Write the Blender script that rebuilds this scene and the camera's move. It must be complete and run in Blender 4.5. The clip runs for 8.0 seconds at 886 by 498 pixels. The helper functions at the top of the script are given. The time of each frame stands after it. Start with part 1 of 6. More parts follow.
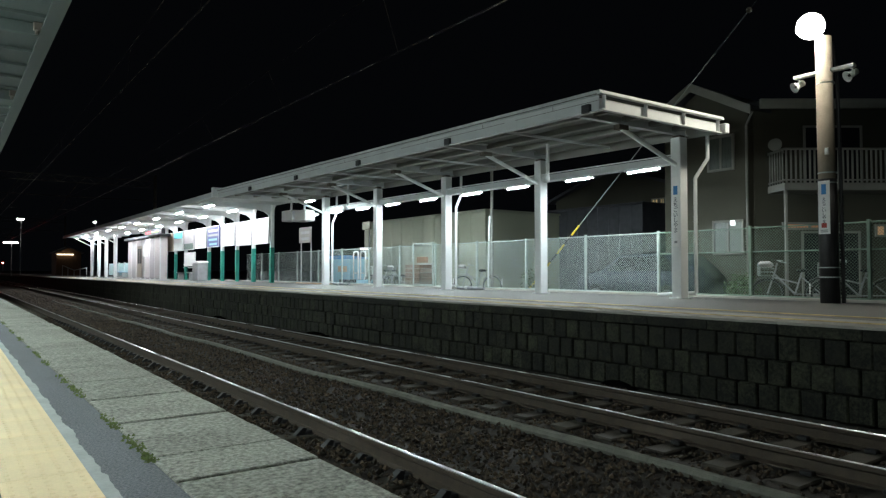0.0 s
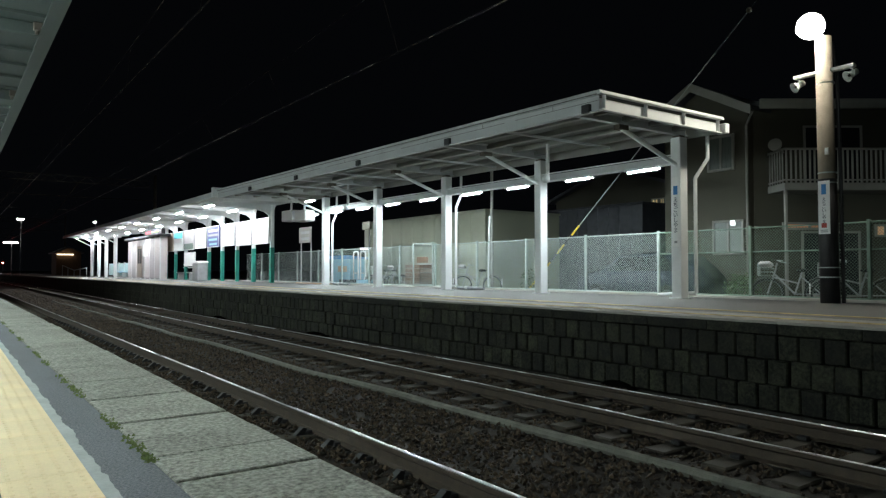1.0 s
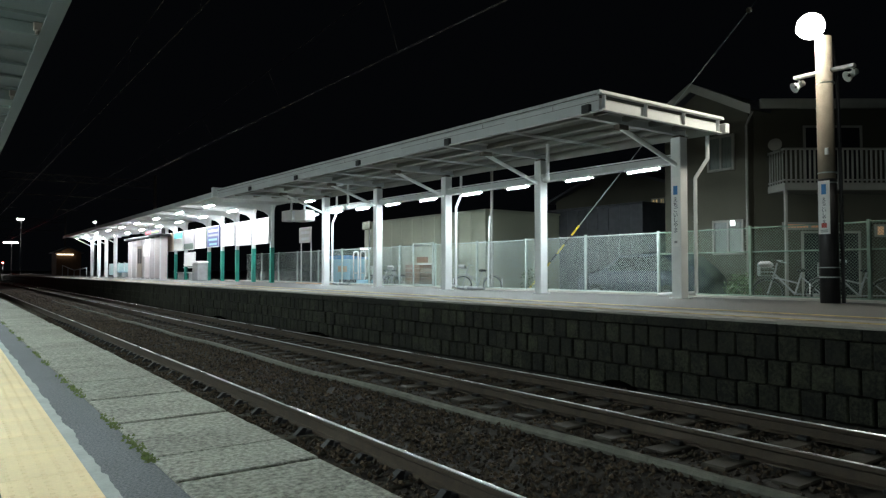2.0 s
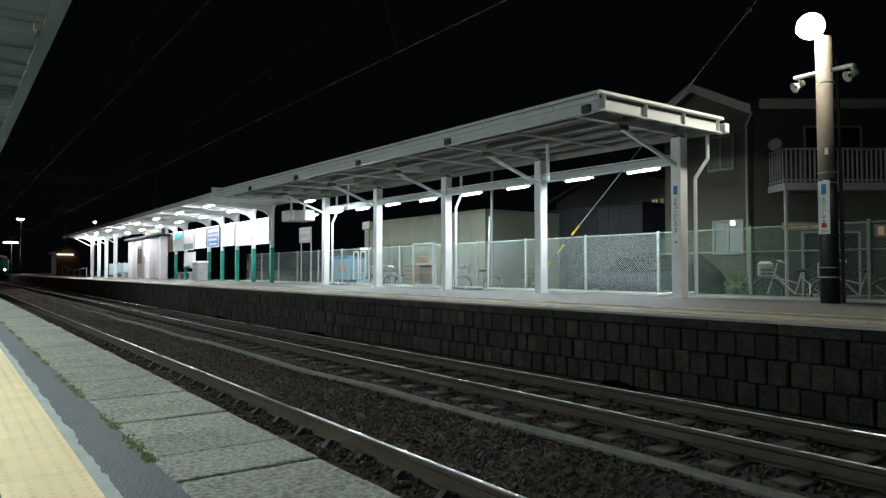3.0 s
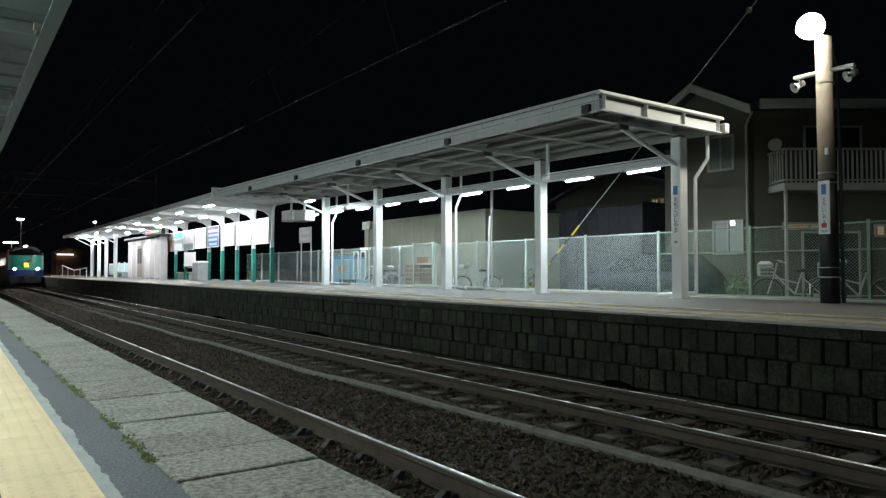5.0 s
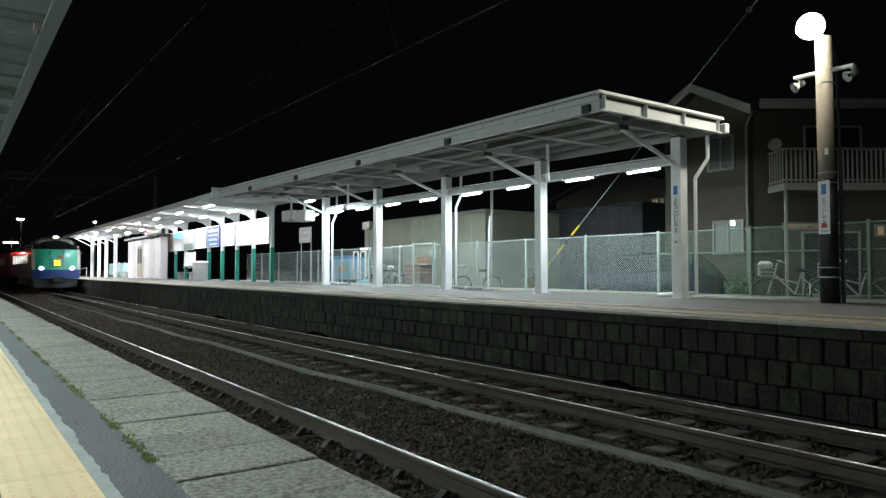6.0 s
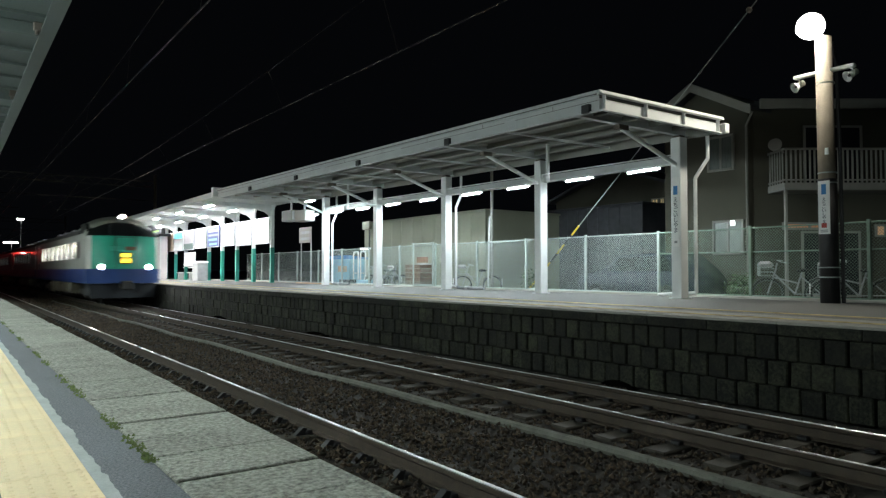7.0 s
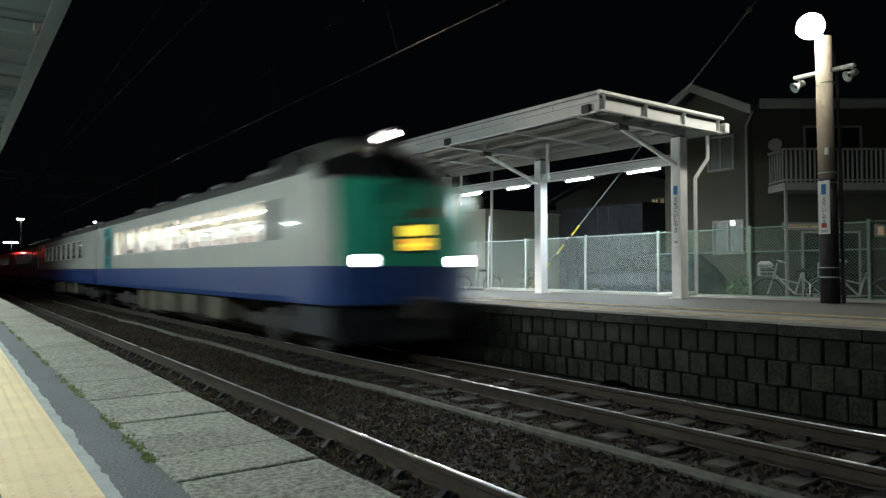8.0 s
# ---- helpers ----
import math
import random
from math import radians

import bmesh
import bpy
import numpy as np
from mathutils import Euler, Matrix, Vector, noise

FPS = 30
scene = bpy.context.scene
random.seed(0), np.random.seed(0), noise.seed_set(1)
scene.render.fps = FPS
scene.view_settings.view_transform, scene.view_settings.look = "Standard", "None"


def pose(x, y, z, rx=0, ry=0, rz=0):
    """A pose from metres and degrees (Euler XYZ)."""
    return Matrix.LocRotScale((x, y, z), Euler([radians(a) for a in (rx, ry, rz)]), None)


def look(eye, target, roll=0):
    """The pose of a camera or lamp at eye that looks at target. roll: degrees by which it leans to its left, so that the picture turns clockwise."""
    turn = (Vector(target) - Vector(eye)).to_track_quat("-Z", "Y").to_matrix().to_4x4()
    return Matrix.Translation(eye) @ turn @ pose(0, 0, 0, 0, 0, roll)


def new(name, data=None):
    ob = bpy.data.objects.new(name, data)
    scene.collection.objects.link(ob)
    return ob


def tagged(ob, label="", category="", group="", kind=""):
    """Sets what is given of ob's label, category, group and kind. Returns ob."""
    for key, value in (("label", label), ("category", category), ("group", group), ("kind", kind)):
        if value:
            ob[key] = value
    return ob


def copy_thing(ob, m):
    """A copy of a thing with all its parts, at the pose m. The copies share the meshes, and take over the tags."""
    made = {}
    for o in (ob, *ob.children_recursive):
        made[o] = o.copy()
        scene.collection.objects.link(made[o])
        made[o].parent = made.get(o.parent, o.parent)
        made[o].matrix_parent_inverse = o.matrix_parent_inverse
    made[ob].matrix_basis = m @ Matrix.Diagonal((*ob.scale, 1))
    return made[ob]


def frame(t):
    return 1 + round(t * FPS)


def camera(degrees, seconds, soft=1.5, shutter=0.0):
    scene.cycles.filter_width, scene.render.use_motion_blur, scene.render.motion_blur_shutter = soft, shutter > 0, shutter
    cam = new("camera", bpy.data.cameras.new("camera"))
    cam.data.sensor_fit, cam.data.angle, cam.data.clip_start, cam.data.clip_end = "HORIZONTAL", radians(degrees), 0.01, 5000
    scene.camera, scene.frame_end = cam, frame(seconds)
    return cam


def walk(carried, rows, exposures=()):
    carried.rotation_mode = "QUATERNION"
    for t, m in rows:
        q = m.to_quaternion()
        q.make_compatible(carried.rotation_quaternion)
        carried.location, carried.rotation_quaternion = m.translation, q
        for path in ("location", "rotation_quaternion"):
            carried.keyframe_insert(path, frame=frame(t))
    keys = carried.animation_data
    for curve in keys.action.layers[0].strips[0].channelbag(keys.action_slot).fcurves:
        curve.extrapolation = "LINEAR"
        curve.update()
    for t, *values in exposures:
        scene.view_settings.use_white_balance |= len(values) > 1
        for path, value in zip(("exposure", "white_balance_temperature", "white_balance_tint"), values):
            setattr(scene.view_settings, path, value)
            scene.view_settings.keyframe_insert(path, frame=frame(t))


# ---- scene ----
# X runs across the tracks, Y along them away from the camera, Z up from the rail heads.
cam = camera(65.23, 8.0, soft=1.3, shutter=1.2)
EYE = Vector((0.0, 0.0, 1.456))
AIM = Vector((math.sin(radians(35.681)), math.cos(radians(35.681)), math.tan(radians(1.795))))
walk(cam, [(0.0, look(EYE, EYE + AIM * 10)), (8.0, look(EYE, EYE + AIM * 10))],
     exposures=[(0.0, 0.16), (5.8, 0.2), (6.5, 0.28), (7.5, 0.28), (8.0, 0.08)])

# ---- plan ----
TRACK_A, TRACK_B, HALF_GAUGE = 2.47, 6.20, 0.5625
NEAR_EDGE, NEAR_Z = 0.983, 0.862
FAR_EDGE, FAR_Z = 7.68, 0.882
COL_X, FENCE_X = 12.3, 13.45

# ---- world: night sky over a town ----
world = bpy.data.worlds.new("night")
scene.world = world
world.use_nodes = True
wn = world.node_tree.nodes
wn["Background"].inputs[0].default_value = (0.35, 0.42, 0.55, 1)
wn["Background"].inputs[1].default_value = 0.003

TUBE_GLOW, OLD_GLOW, NEAR_GLOW, POST_GLOW = 640.0, 550.0, 395.0, 325.0
HEAD_GLOW, TOP_GLOW, CABIN_GLOW, SIGNAL_GLOW = 600.0, 1500.0, 260.0, 400.0


# ---- materials ----
def mat(name, col, rough=0.6, metal=0.0, var=0.25, scale=6.0, bump=0.15, fine=60.0, col2=None, stretch=None, island=0.0, spec=0.5, grain=0.35, lo=0.32, hi=0.66, coat=0.0):
    m = bpy.data.materials.new(name)
    m.use_nodes = True
    nt = m.node_tree
    N, L = nt.nodes, nt.links
    b = N["Principled BSDF"]
    b.inputs["Roughness"].default_value = rough
    b.inputs["Metallic"].default_value = metal
    b.inputs["Specular IOR Level"].default_value = spec
    b.inputs["Coat Weight"].default_value, b.inputs["Coat Roughness"].default_value = coat, 0.045
    co = N.new("ShaderNodeTexCoord")
    vec = co.outputs["Object"]
    if stretch:
        mp = N.new("ShaderNodeMapping")
        mp.inputs["Scale"].default_value = stretch
        L.new(vec, mp.inputs["Vector"])
        vec = mp.outputs["Vector"]
    if island > 0:
        oi, off = N.new("ShaderNodeObjectInfo"), N.new("ShaderNodeVectorMath")
        sc = N.new("ShaderNodeMath")
        sc.operation, sc.inputs[1].default_value = "MULTIPLY", 61.0
        L.new(oi.outputs["Random"], sc.inputs[0])
        L.new(vec, off.inputs[0])
        L.new(sc.outputs[0], off.inputs[1])
        vec = off.outputs["Vector"]
    big, small = N.new("ShaderNodeTexNoise"), N.new("ShaderNodeTexNoise")
    big.inputs["Scale"].default_value, big.inputs["Detail"].default_value = scale, 5
    small.inputs["Scale"].default_value, small.inputs["Detail"].default_value = fine, 4
    small.inputs["Roughness"].default_value = 0.65
    L.new(vec, big.inputs["Vector"])
    L.new(vec, small.inputs["Vector"])
    ramp = N.new("ShaderNodeValToRGB")
    dark = tuple(c * (1 - var) for c in col) if col2 is None else col2
    light = tuple(min(1, c * (1 + var * 0.5)) for c in col)
    ramp.color_ramp.elements[0].position, ramp.color_ramp.elements[1].position = lo, hi
    ramp.color_ramp.elements[0].color, ramp.color_ramp.elements[1].color = (*dark, 1), (*light, 1)
    mix = N.new("ShaderNodeMath")
    mix.operation = "MULTIPLY_ADD"
    mix.inputs[1].default_value, mix.inputs[2].default_value = grain, 0.0
    L.new(small.outputs["Fac"], mix.inputs[0])
    add = N.new("ShaderNodeMath")
    add.operation = "MULTIPLY_ADD"
    add.inputs[1].default_value = 1 - grain
    L.new(big.outputs["Fac"], add.inputs[0])
    L.new(mix.outputs[0], add.inputs[2])
    L.new(add.outputs[0], ramp.inputs["Fac"])
    out = ramp.outputs["Color"]
    if island:
        hs = N.new("ShaderNodeHueSaturation")
        info = N.new("ShaderNodeObjectInfo") if island > 0 else N.new("ShaderNodeNewGeometry")
        rnd = info.outputs["Random"] if island > 0 else info.outputs["Random Per Island"]
        mr = N.new("ShaderNodeMapRange")
        mr.inputs["To Min"].default_value, mr.inputs["To Max"].default_value = 1 - abs(island), 1 + abs(island)
        L.new(rnd, mr.inputs["Value"])
        L.new(mr.outputs[0], hs.inputs["Value"])
        L.new(out, hs.inputs["Color"])
        out = hs.outputs["Color"]
    L.new(out, b.inputs["Base Color"])
    rr = N.new("ShaderNodeMapRange")
    rr.inputs["To Min"].default_value, rr.inputs["To Max"].default_value = max(0.02, rough - 0.12), min(1, rough + 0.12)
    L.new(big.outputs["Fac"], rr.inputs["Value"])
    L.new(rr.outputs[0], b.inputs["Roughness"])
    if bump:
        bp = N.new("ShaderNodeBump")
        bp.inputs["Strength"].default_value, bp.inputs["Distance"].default_value = bump, 0.02
        L.new(add.outputs[0], bp.inputs["Height"])
        L.new(bp.outputs["Normal"], b.inputs["Normal"])
    return m


def glow(name, col, strength, base=0.8):
    m = bpy.data.materials.new(name)
    m.use_nodes = True
    b = m.node_tree.nodes["Principled BSDF"]
    b.inputs["Base Color"].default_value = (*[c * base for c in col], 1)
    b.inputs["Emission Color"].default_value = (*col, 1)
    b.inputs["Emission Strength"].default_value = strength
    return m


def glass(name, tint=(0.9, 0.95, 0.95), rough=0.02):
    m = bpy.data.materials.new(name)
    m.use_nodes = True
    b = m.node_tree.nodes["Principled BSDF"]
    b.inputs["Base Color"].default_value = (*tint, 1)
    b.inputs["Roughness"].default_value = rough
    b.inputs["Transmission Weight"].default_value = 1.0
    b.inputs["IOR"].default_value = 1.45
    return m


M_ASPHALT = mat("asphalt", (0.165, 0.175, 0.19), 0.85, var=0.5, scale=3, bump=0.6, fine=120, grain=0.82, lo=0.38, hi=0.62)
M_ASPHALT2 = mat("platform_asphalt", (0.125, 0.122, 0.118), 0.7, var=0.25, scale=1.2, bump=0.3, fine=90)
M_COPING = mat("coping_concrete", (0.33, 0.33, 0.285), 0.9, var=0.62, scale=3.5, bump=0.9, fine=58, island=0.07, grain=0.80, lo=0.37, hi=0.63)
M_COPING2 = mat("edge_concrete", (0.36, 0.35, 0.31), 0.85, var=0.3, scale=2, bump=0.3, fine=70)
M_MOSS = mat("moss", (0.13, 0.17, 0.055), 0.95, var=0.5, scale=20, bump=0.8)
M_TACTILE = mat("yellow_tactile_tile", (0.84, 0.68, 0.42), 0.75, var=0.14, scale=4, bump=0.2, fine=120, island=0.05)
M_MORTAR = mat("mortar", (0.42, 0.44, 0.43), 0.9, var=0.2, scale=9, bump=0.6)
M_YELLOW = mat("worn_yellow_paint", (0.52, 0.40, 0.18), 0.85, var=0.6, scale=5, bump=0.2)
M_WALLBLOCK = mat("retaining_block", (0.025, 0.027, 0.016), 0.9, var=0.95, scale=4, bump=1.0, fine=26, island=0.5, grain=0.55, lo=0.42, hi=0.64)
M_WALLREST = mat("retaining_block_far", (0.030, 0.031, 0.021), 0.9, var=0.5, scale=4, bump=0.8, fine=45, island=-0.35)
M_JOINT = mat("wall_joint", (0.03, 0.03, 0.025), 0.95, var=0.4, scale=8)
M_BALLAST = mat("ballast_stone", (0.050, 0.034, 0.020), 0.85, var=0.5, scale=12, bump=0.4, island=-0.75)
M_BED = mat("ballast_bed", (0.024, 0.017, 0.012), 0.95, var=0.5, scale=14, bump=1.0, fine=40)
M_SLEEPER = mat("concrete_sleeper", (0.042, 0.036, 0.026), 0.85, var=0.4, scale=8, bump=0.3, island=0.2)
M_RAILSIDE = mat("rusty_rail_side", (0.050, 0.036, 0.024), 0.8, metal=0.0, var=0.4, scale=9, bump=0.2)
M_RAILTOP = mat("worn_rail_head", (0.72, 0.71, 0.74), 0.29, metal=1.0, var=0.2, scale=3, bump=0.0, stretch=(8, 0.3, 8))
M_STEEL = mat("painted_steel_grey", (0.52, 0.54, 0.54), 0.5, var=0.12, scale=2, bump=0.05)
M_STEELW = mat("painted_steel_white", (0.74, 0.76, 0.76), 0.45, var=0.10, scale=2.5, bump=0.05)
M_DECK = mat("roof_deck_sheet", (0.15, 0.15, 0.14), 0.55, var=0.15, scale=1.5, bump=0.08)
M_NEARDECK = mat("old_deck_sheet", (0.066, 0.082, 0.076), 0.6, var=0.22, scale=2.5, bump=0.1)
M_GREEN = mat("green_post_paint", (0.02, 0.22, 0.17), 0.5, var=0.2, scale=4, bump=0.05)
M_GALV = mat("galvanised_wire", (0.36, 0.42, 0.40), 0.5, metal=0.1, var=0.2, scale=8, bump=0)
M_GALVG = mat("green_coated_wire", (0.17, 0.24, 0.19), 0.6, metal=0.1, var=0.25, scale=8, bump=0)
M_WHITEP = mat("white_board", (0.80, 0.81, 0.80), 0.5, var=0.06, scale=2, bump=0)
M_DARK = mat("dark_plastic", (0.02, 0.02, 0.022), 0.5, var=0.3, scale=9, bump=0.05)
M_GREYBOX = mat("grey_box", (0.30, 0.31, 0.32), 0.5, var=0.2, scale=5, bump=0.05)
M_CONC = mat("pole_concrete", (0.20, 0.17, 0.13), 0.85, var=0.3, scale=3, bump=0.3)
M_BLUE = mat("sign_blue", (0.03, 0.20, 0.50), 0.5, var=0.1, scale=5, bump=0)
M_RED = mat("sign_red", (0.45, 0.05, 0.04), 0.5, var=0.1, scale=5, bump=0)
M_INK = mat("sign_ink", (0.03, 0.04, 0.06), 0.6, var=0.1, scale=5, bump=0)
M_PALE = mat("pale_panel", (0.66, 0.62, 0.62), 0.5, var=0.08, scale=1.5, bump=0.02)
M_WARN = mat("guard_yellow", (0.62, 0.46, 0.03), 0.5, var=0.15, scale=6, bump=0)
M_WIRE = mat("copper_wire", (0.28, 0.24, 0.20), 0.35, metal=0.9, var=0.2, scale=3, bump=0)
M_CABLE = mat("trough_concrete", (0.15, 0.15, 0.125), 0.9, var=0.35, scale=7, bump=0.5)
M_HOUSE = mat("house_render", (0.064, 0.063, 0.046), 0.9, var=0.14, scale=1.2, bump=0.3, fine=50)
M_HOUSETRIM = mat("house_trim", (0.25, 0.25, 0.225), 0.7, var=0.12, scale=3, bump=0.05)
M_ROOF = mat("house_roof", (0.06, 0.065, 0.075), 0.7, var=0.3, scale=4, bump=0.3)
M_SHED = mat("warehouse_sheet", (0.33, 0.35, 0.27), 0.7, var=0.12, scale=0.8, bump=0.1)
M_GROUND = mat("ground", (0.05, 0.048, 0.042), 0.95, var=0.4, scale=1.5, bump=0.6, fine=30)
M_TARP = mat("dark_blue_paint", (0.005, 0.011, 0.03), 0.5, var=0.4, scale=3, bump=0.6)
M_BIKE = mat("bike_paint", (0.12, 0.125, 0.125), 0.35, metal=0.4, var=0.2, scale=5, bump=0)
M_RUBBER = mat("rubber", (0.015, 0.015, 0.016), 0.8, var=0.3, scale=12, bump=0.1)
M_LEAF = mat("shrub_leaf", (0.05, 0.09, 0.03), 0.7, var=0.4, scale=6, bump=0.1, island=-0.4)
M_PLATE = mat("rust_plate", (0.16, 0.10, 0.06), 0.7, var=0.4, scale=9, bump=0.1)
# one brown for rusty fittings, line gear and painted fascia shade
M_TBROWN = mat("rust_and_shade_brown", (0.09, 0.075, 0.06), 0.7, var=0.4, scale=8, bump=0.1)
M_TUBE = glow("fluorescent_tube", (0.85, 0.98, 1.0), TUBE_GLOW)
M_TUBE3 = glow("older_fluorescent_tube", (0.92, 0.97, 1.0), OLD_GLOW)
M_TUBE2 = glow("near_fluorescent_tube", (0.85, 1.0, 0.97), NEAR_GLOW)
M_POSTLAMP = glow("mercury_lamp", (1.0, 0.97, 0.82), POST_GLOW)


# ---- mesh helpers ----
def box(bm, x0, x1, y0, y1, z0, z1, bevel=0.0):
    vs = [bm.verts.new((x, y, z)) for z in (z0, z1) for y in (y0, y1) for x in (x0, x1)]
    fs = [bm.faces.new([vs[i] for i in f]) for f in ((0, 2, 3, 1), (4, 5, 7, 6), (0, 1, 5, 4), (2, 6, 7, 3), (0, 4, 6, 2), (1, 3, 7, 5))]
    if bevel:
        es = {e for f in fs for e in f.edges}
        bmesh.ops.bevel(bm, geom=list(es), offset=bevel, segments=1, affect="EDGES", profile=0.5)
    return bm


def tube(bm, a, b, r, n=8, r2=None):
    a, b = Vector(a), Vector(b)
    r2 = r if r2 is None else r2
    d = (b - a).normalized()
    u = d.orthogonal().normalized()
    w = d.cross(u)
    ra, rb = [], []
    for i in range(n):
        t = 2 * math.pi * i / n
        o = u * math.cos(t) + w * math.sin(t)
        ra.append(bm.verts.new(a + o * r))
        rb.append(bm.verts.new(b + o * r2))
    for i in range(n):
        bm.faces.new((ra[i], ra[(i + 1) % n], rb[(i + 1) % n], rb[i]))
    bm.faces.new(ra[::-1])
    bm.faces.new(rb)
    return bm


def pipe(bm, pts, r, n=8):
    for a, b in zip(pts[:-1], pts[1:]):
        tube(bm, a, b, r, n)
    return bm


def torus(bm, c, R, r, axis="x", n=24, k=6):
    rings = []
    for i in range(n):
        t = 2 * math.pi * i / n
        ring = []
        for j in range(k):
            s = 2 * math.pi * j / k
            p, q, o = (R + r * math.cos(s)) * math.cos(t), (R + r * math.cos(s)) * math.sin(t), r * math.sin(s)
            v = {"x": (o, p, q), "y": (p, o, q), "z": (p, q, o)}[axis]
            ring.append(bm.verts.new(Vector(c) + Vector(v)))
        rings.append(ring)
    for i in range(n):
        for j in range(k):
            bm.faces.new((rings[i][j], rings[(i + 1) % n][j], rings[(i + 1) % n][(j + 1) % k], rings[i][(j + 1) % k]))
    return bm


def prism(bm, outline, a, b, axis="y"):
    """A closed outline of (x, z) pairs swept from a to b along y (or of (y, z) pairs along x)."""
    f = (lambda p, s: (p[0], s, p[1])) if axis == "y" else (lambda p, s: (s, p[0], p[1]))
    A = [bm.verts.new(f(p, a)) for p in outline]
    B = [bm.verts.new(f(p, b)) for p in outline]
    n = len(outline)
    for i in range(n):
        bm.faces.new((A[i], A[(i + 1) % n], B[(i + 1) % n], B[i]))
    bm.faces.new(A[::-1])
    bm.faces.new(B)
    return bm


def mesh_of(name, bm, material, smooth=False):
    bmesh.ops.recalc_face_normals(bm, faces=bm.faces)
    me = bpy.data.meshes.new(name)
    bm.to_mesh(me)
    bm.free()
    me.materials.append(material)
    if smooth:
        for p in me.polygons:
            p.use_smooth = True
    return me


def part(name, bm, material, parent=None, label="", smooth=False, loc=None):
    ob = new(name, mesh_of(name, bm, material, smooth))
    ob.parent = parent
    if loc is not None:
        ob.location = loc
    if label:
        tagged(ob, label)
    return ob


def share(name, me, parent, loc=(0, 0, 0), rot=None):
    ob = new(name, me)
    ob.parent = parent
    ob.location = loc
    if rot:
        ob.rotation_euler = rot
    return ob


def root(name, label, category, group="", kind="", loc=(0, 0, 0)):
    ob = new(name)
    ob.location = loc
    return tagged(ob, label, category, group, kind)


def BM():
    return bmesh.new()


def loose(name, verts, faces, material, parent=None):
    me = bpy.data.meshes.new(name)
    me.from_pydata(verts, [], faces)
    me.materials.append(material)
    ob = new(name, me)
    ob.parent = parent
    return ob


def words(name, text, size, material, parent, m, depth=0.002):
    cu = bpy.data.curves.new(name, "FONT")
    cu.body, cu.size, cu.extrude, cu.align_x, cu.align_y = text, size, depth, "CENTER", "CENTER"
    tmp = bpy.data.objects.new(name, cu)
    me = bpy.data.meshes.new_from_object(tmp)
    bpy.data.objects.remove(tmp)
    me.materials.clear()
    me.materials.append(material)
    ob = new(name, me)
    ob.parent = parent
    ob.matrix_basis = m
    return ob


# ---- ground and tracks ----
def build_ground():
    ys = [-60, -20, 0, 20, 50, 100, 200, 500, 1500, 4000]
    xs = [(-4000, 0.0), (-60, 0.0), (-6, 0.0), (-5.9, -0.24), (7.9, -0.24), (8.0, -0.24), (14.2, -0.24), (14.4, 0.45), (60, 0.45), (4000, 0.45)]
    verts = [(x, y, z) for y in ys for x, z in xs]
    n = len(xs)
    faces = [(j * n + i, j * n + i + 1, (j + 1) * n + i + 1, (j + 1) * n + i) for j in range(len(ys) - 1) for i in range(n - 1)]
    g = loose("ground", verts, faces, M_GROUND)
    tagged(g, "dark earth and asphalt ground around the station", "ground", kind="structure")


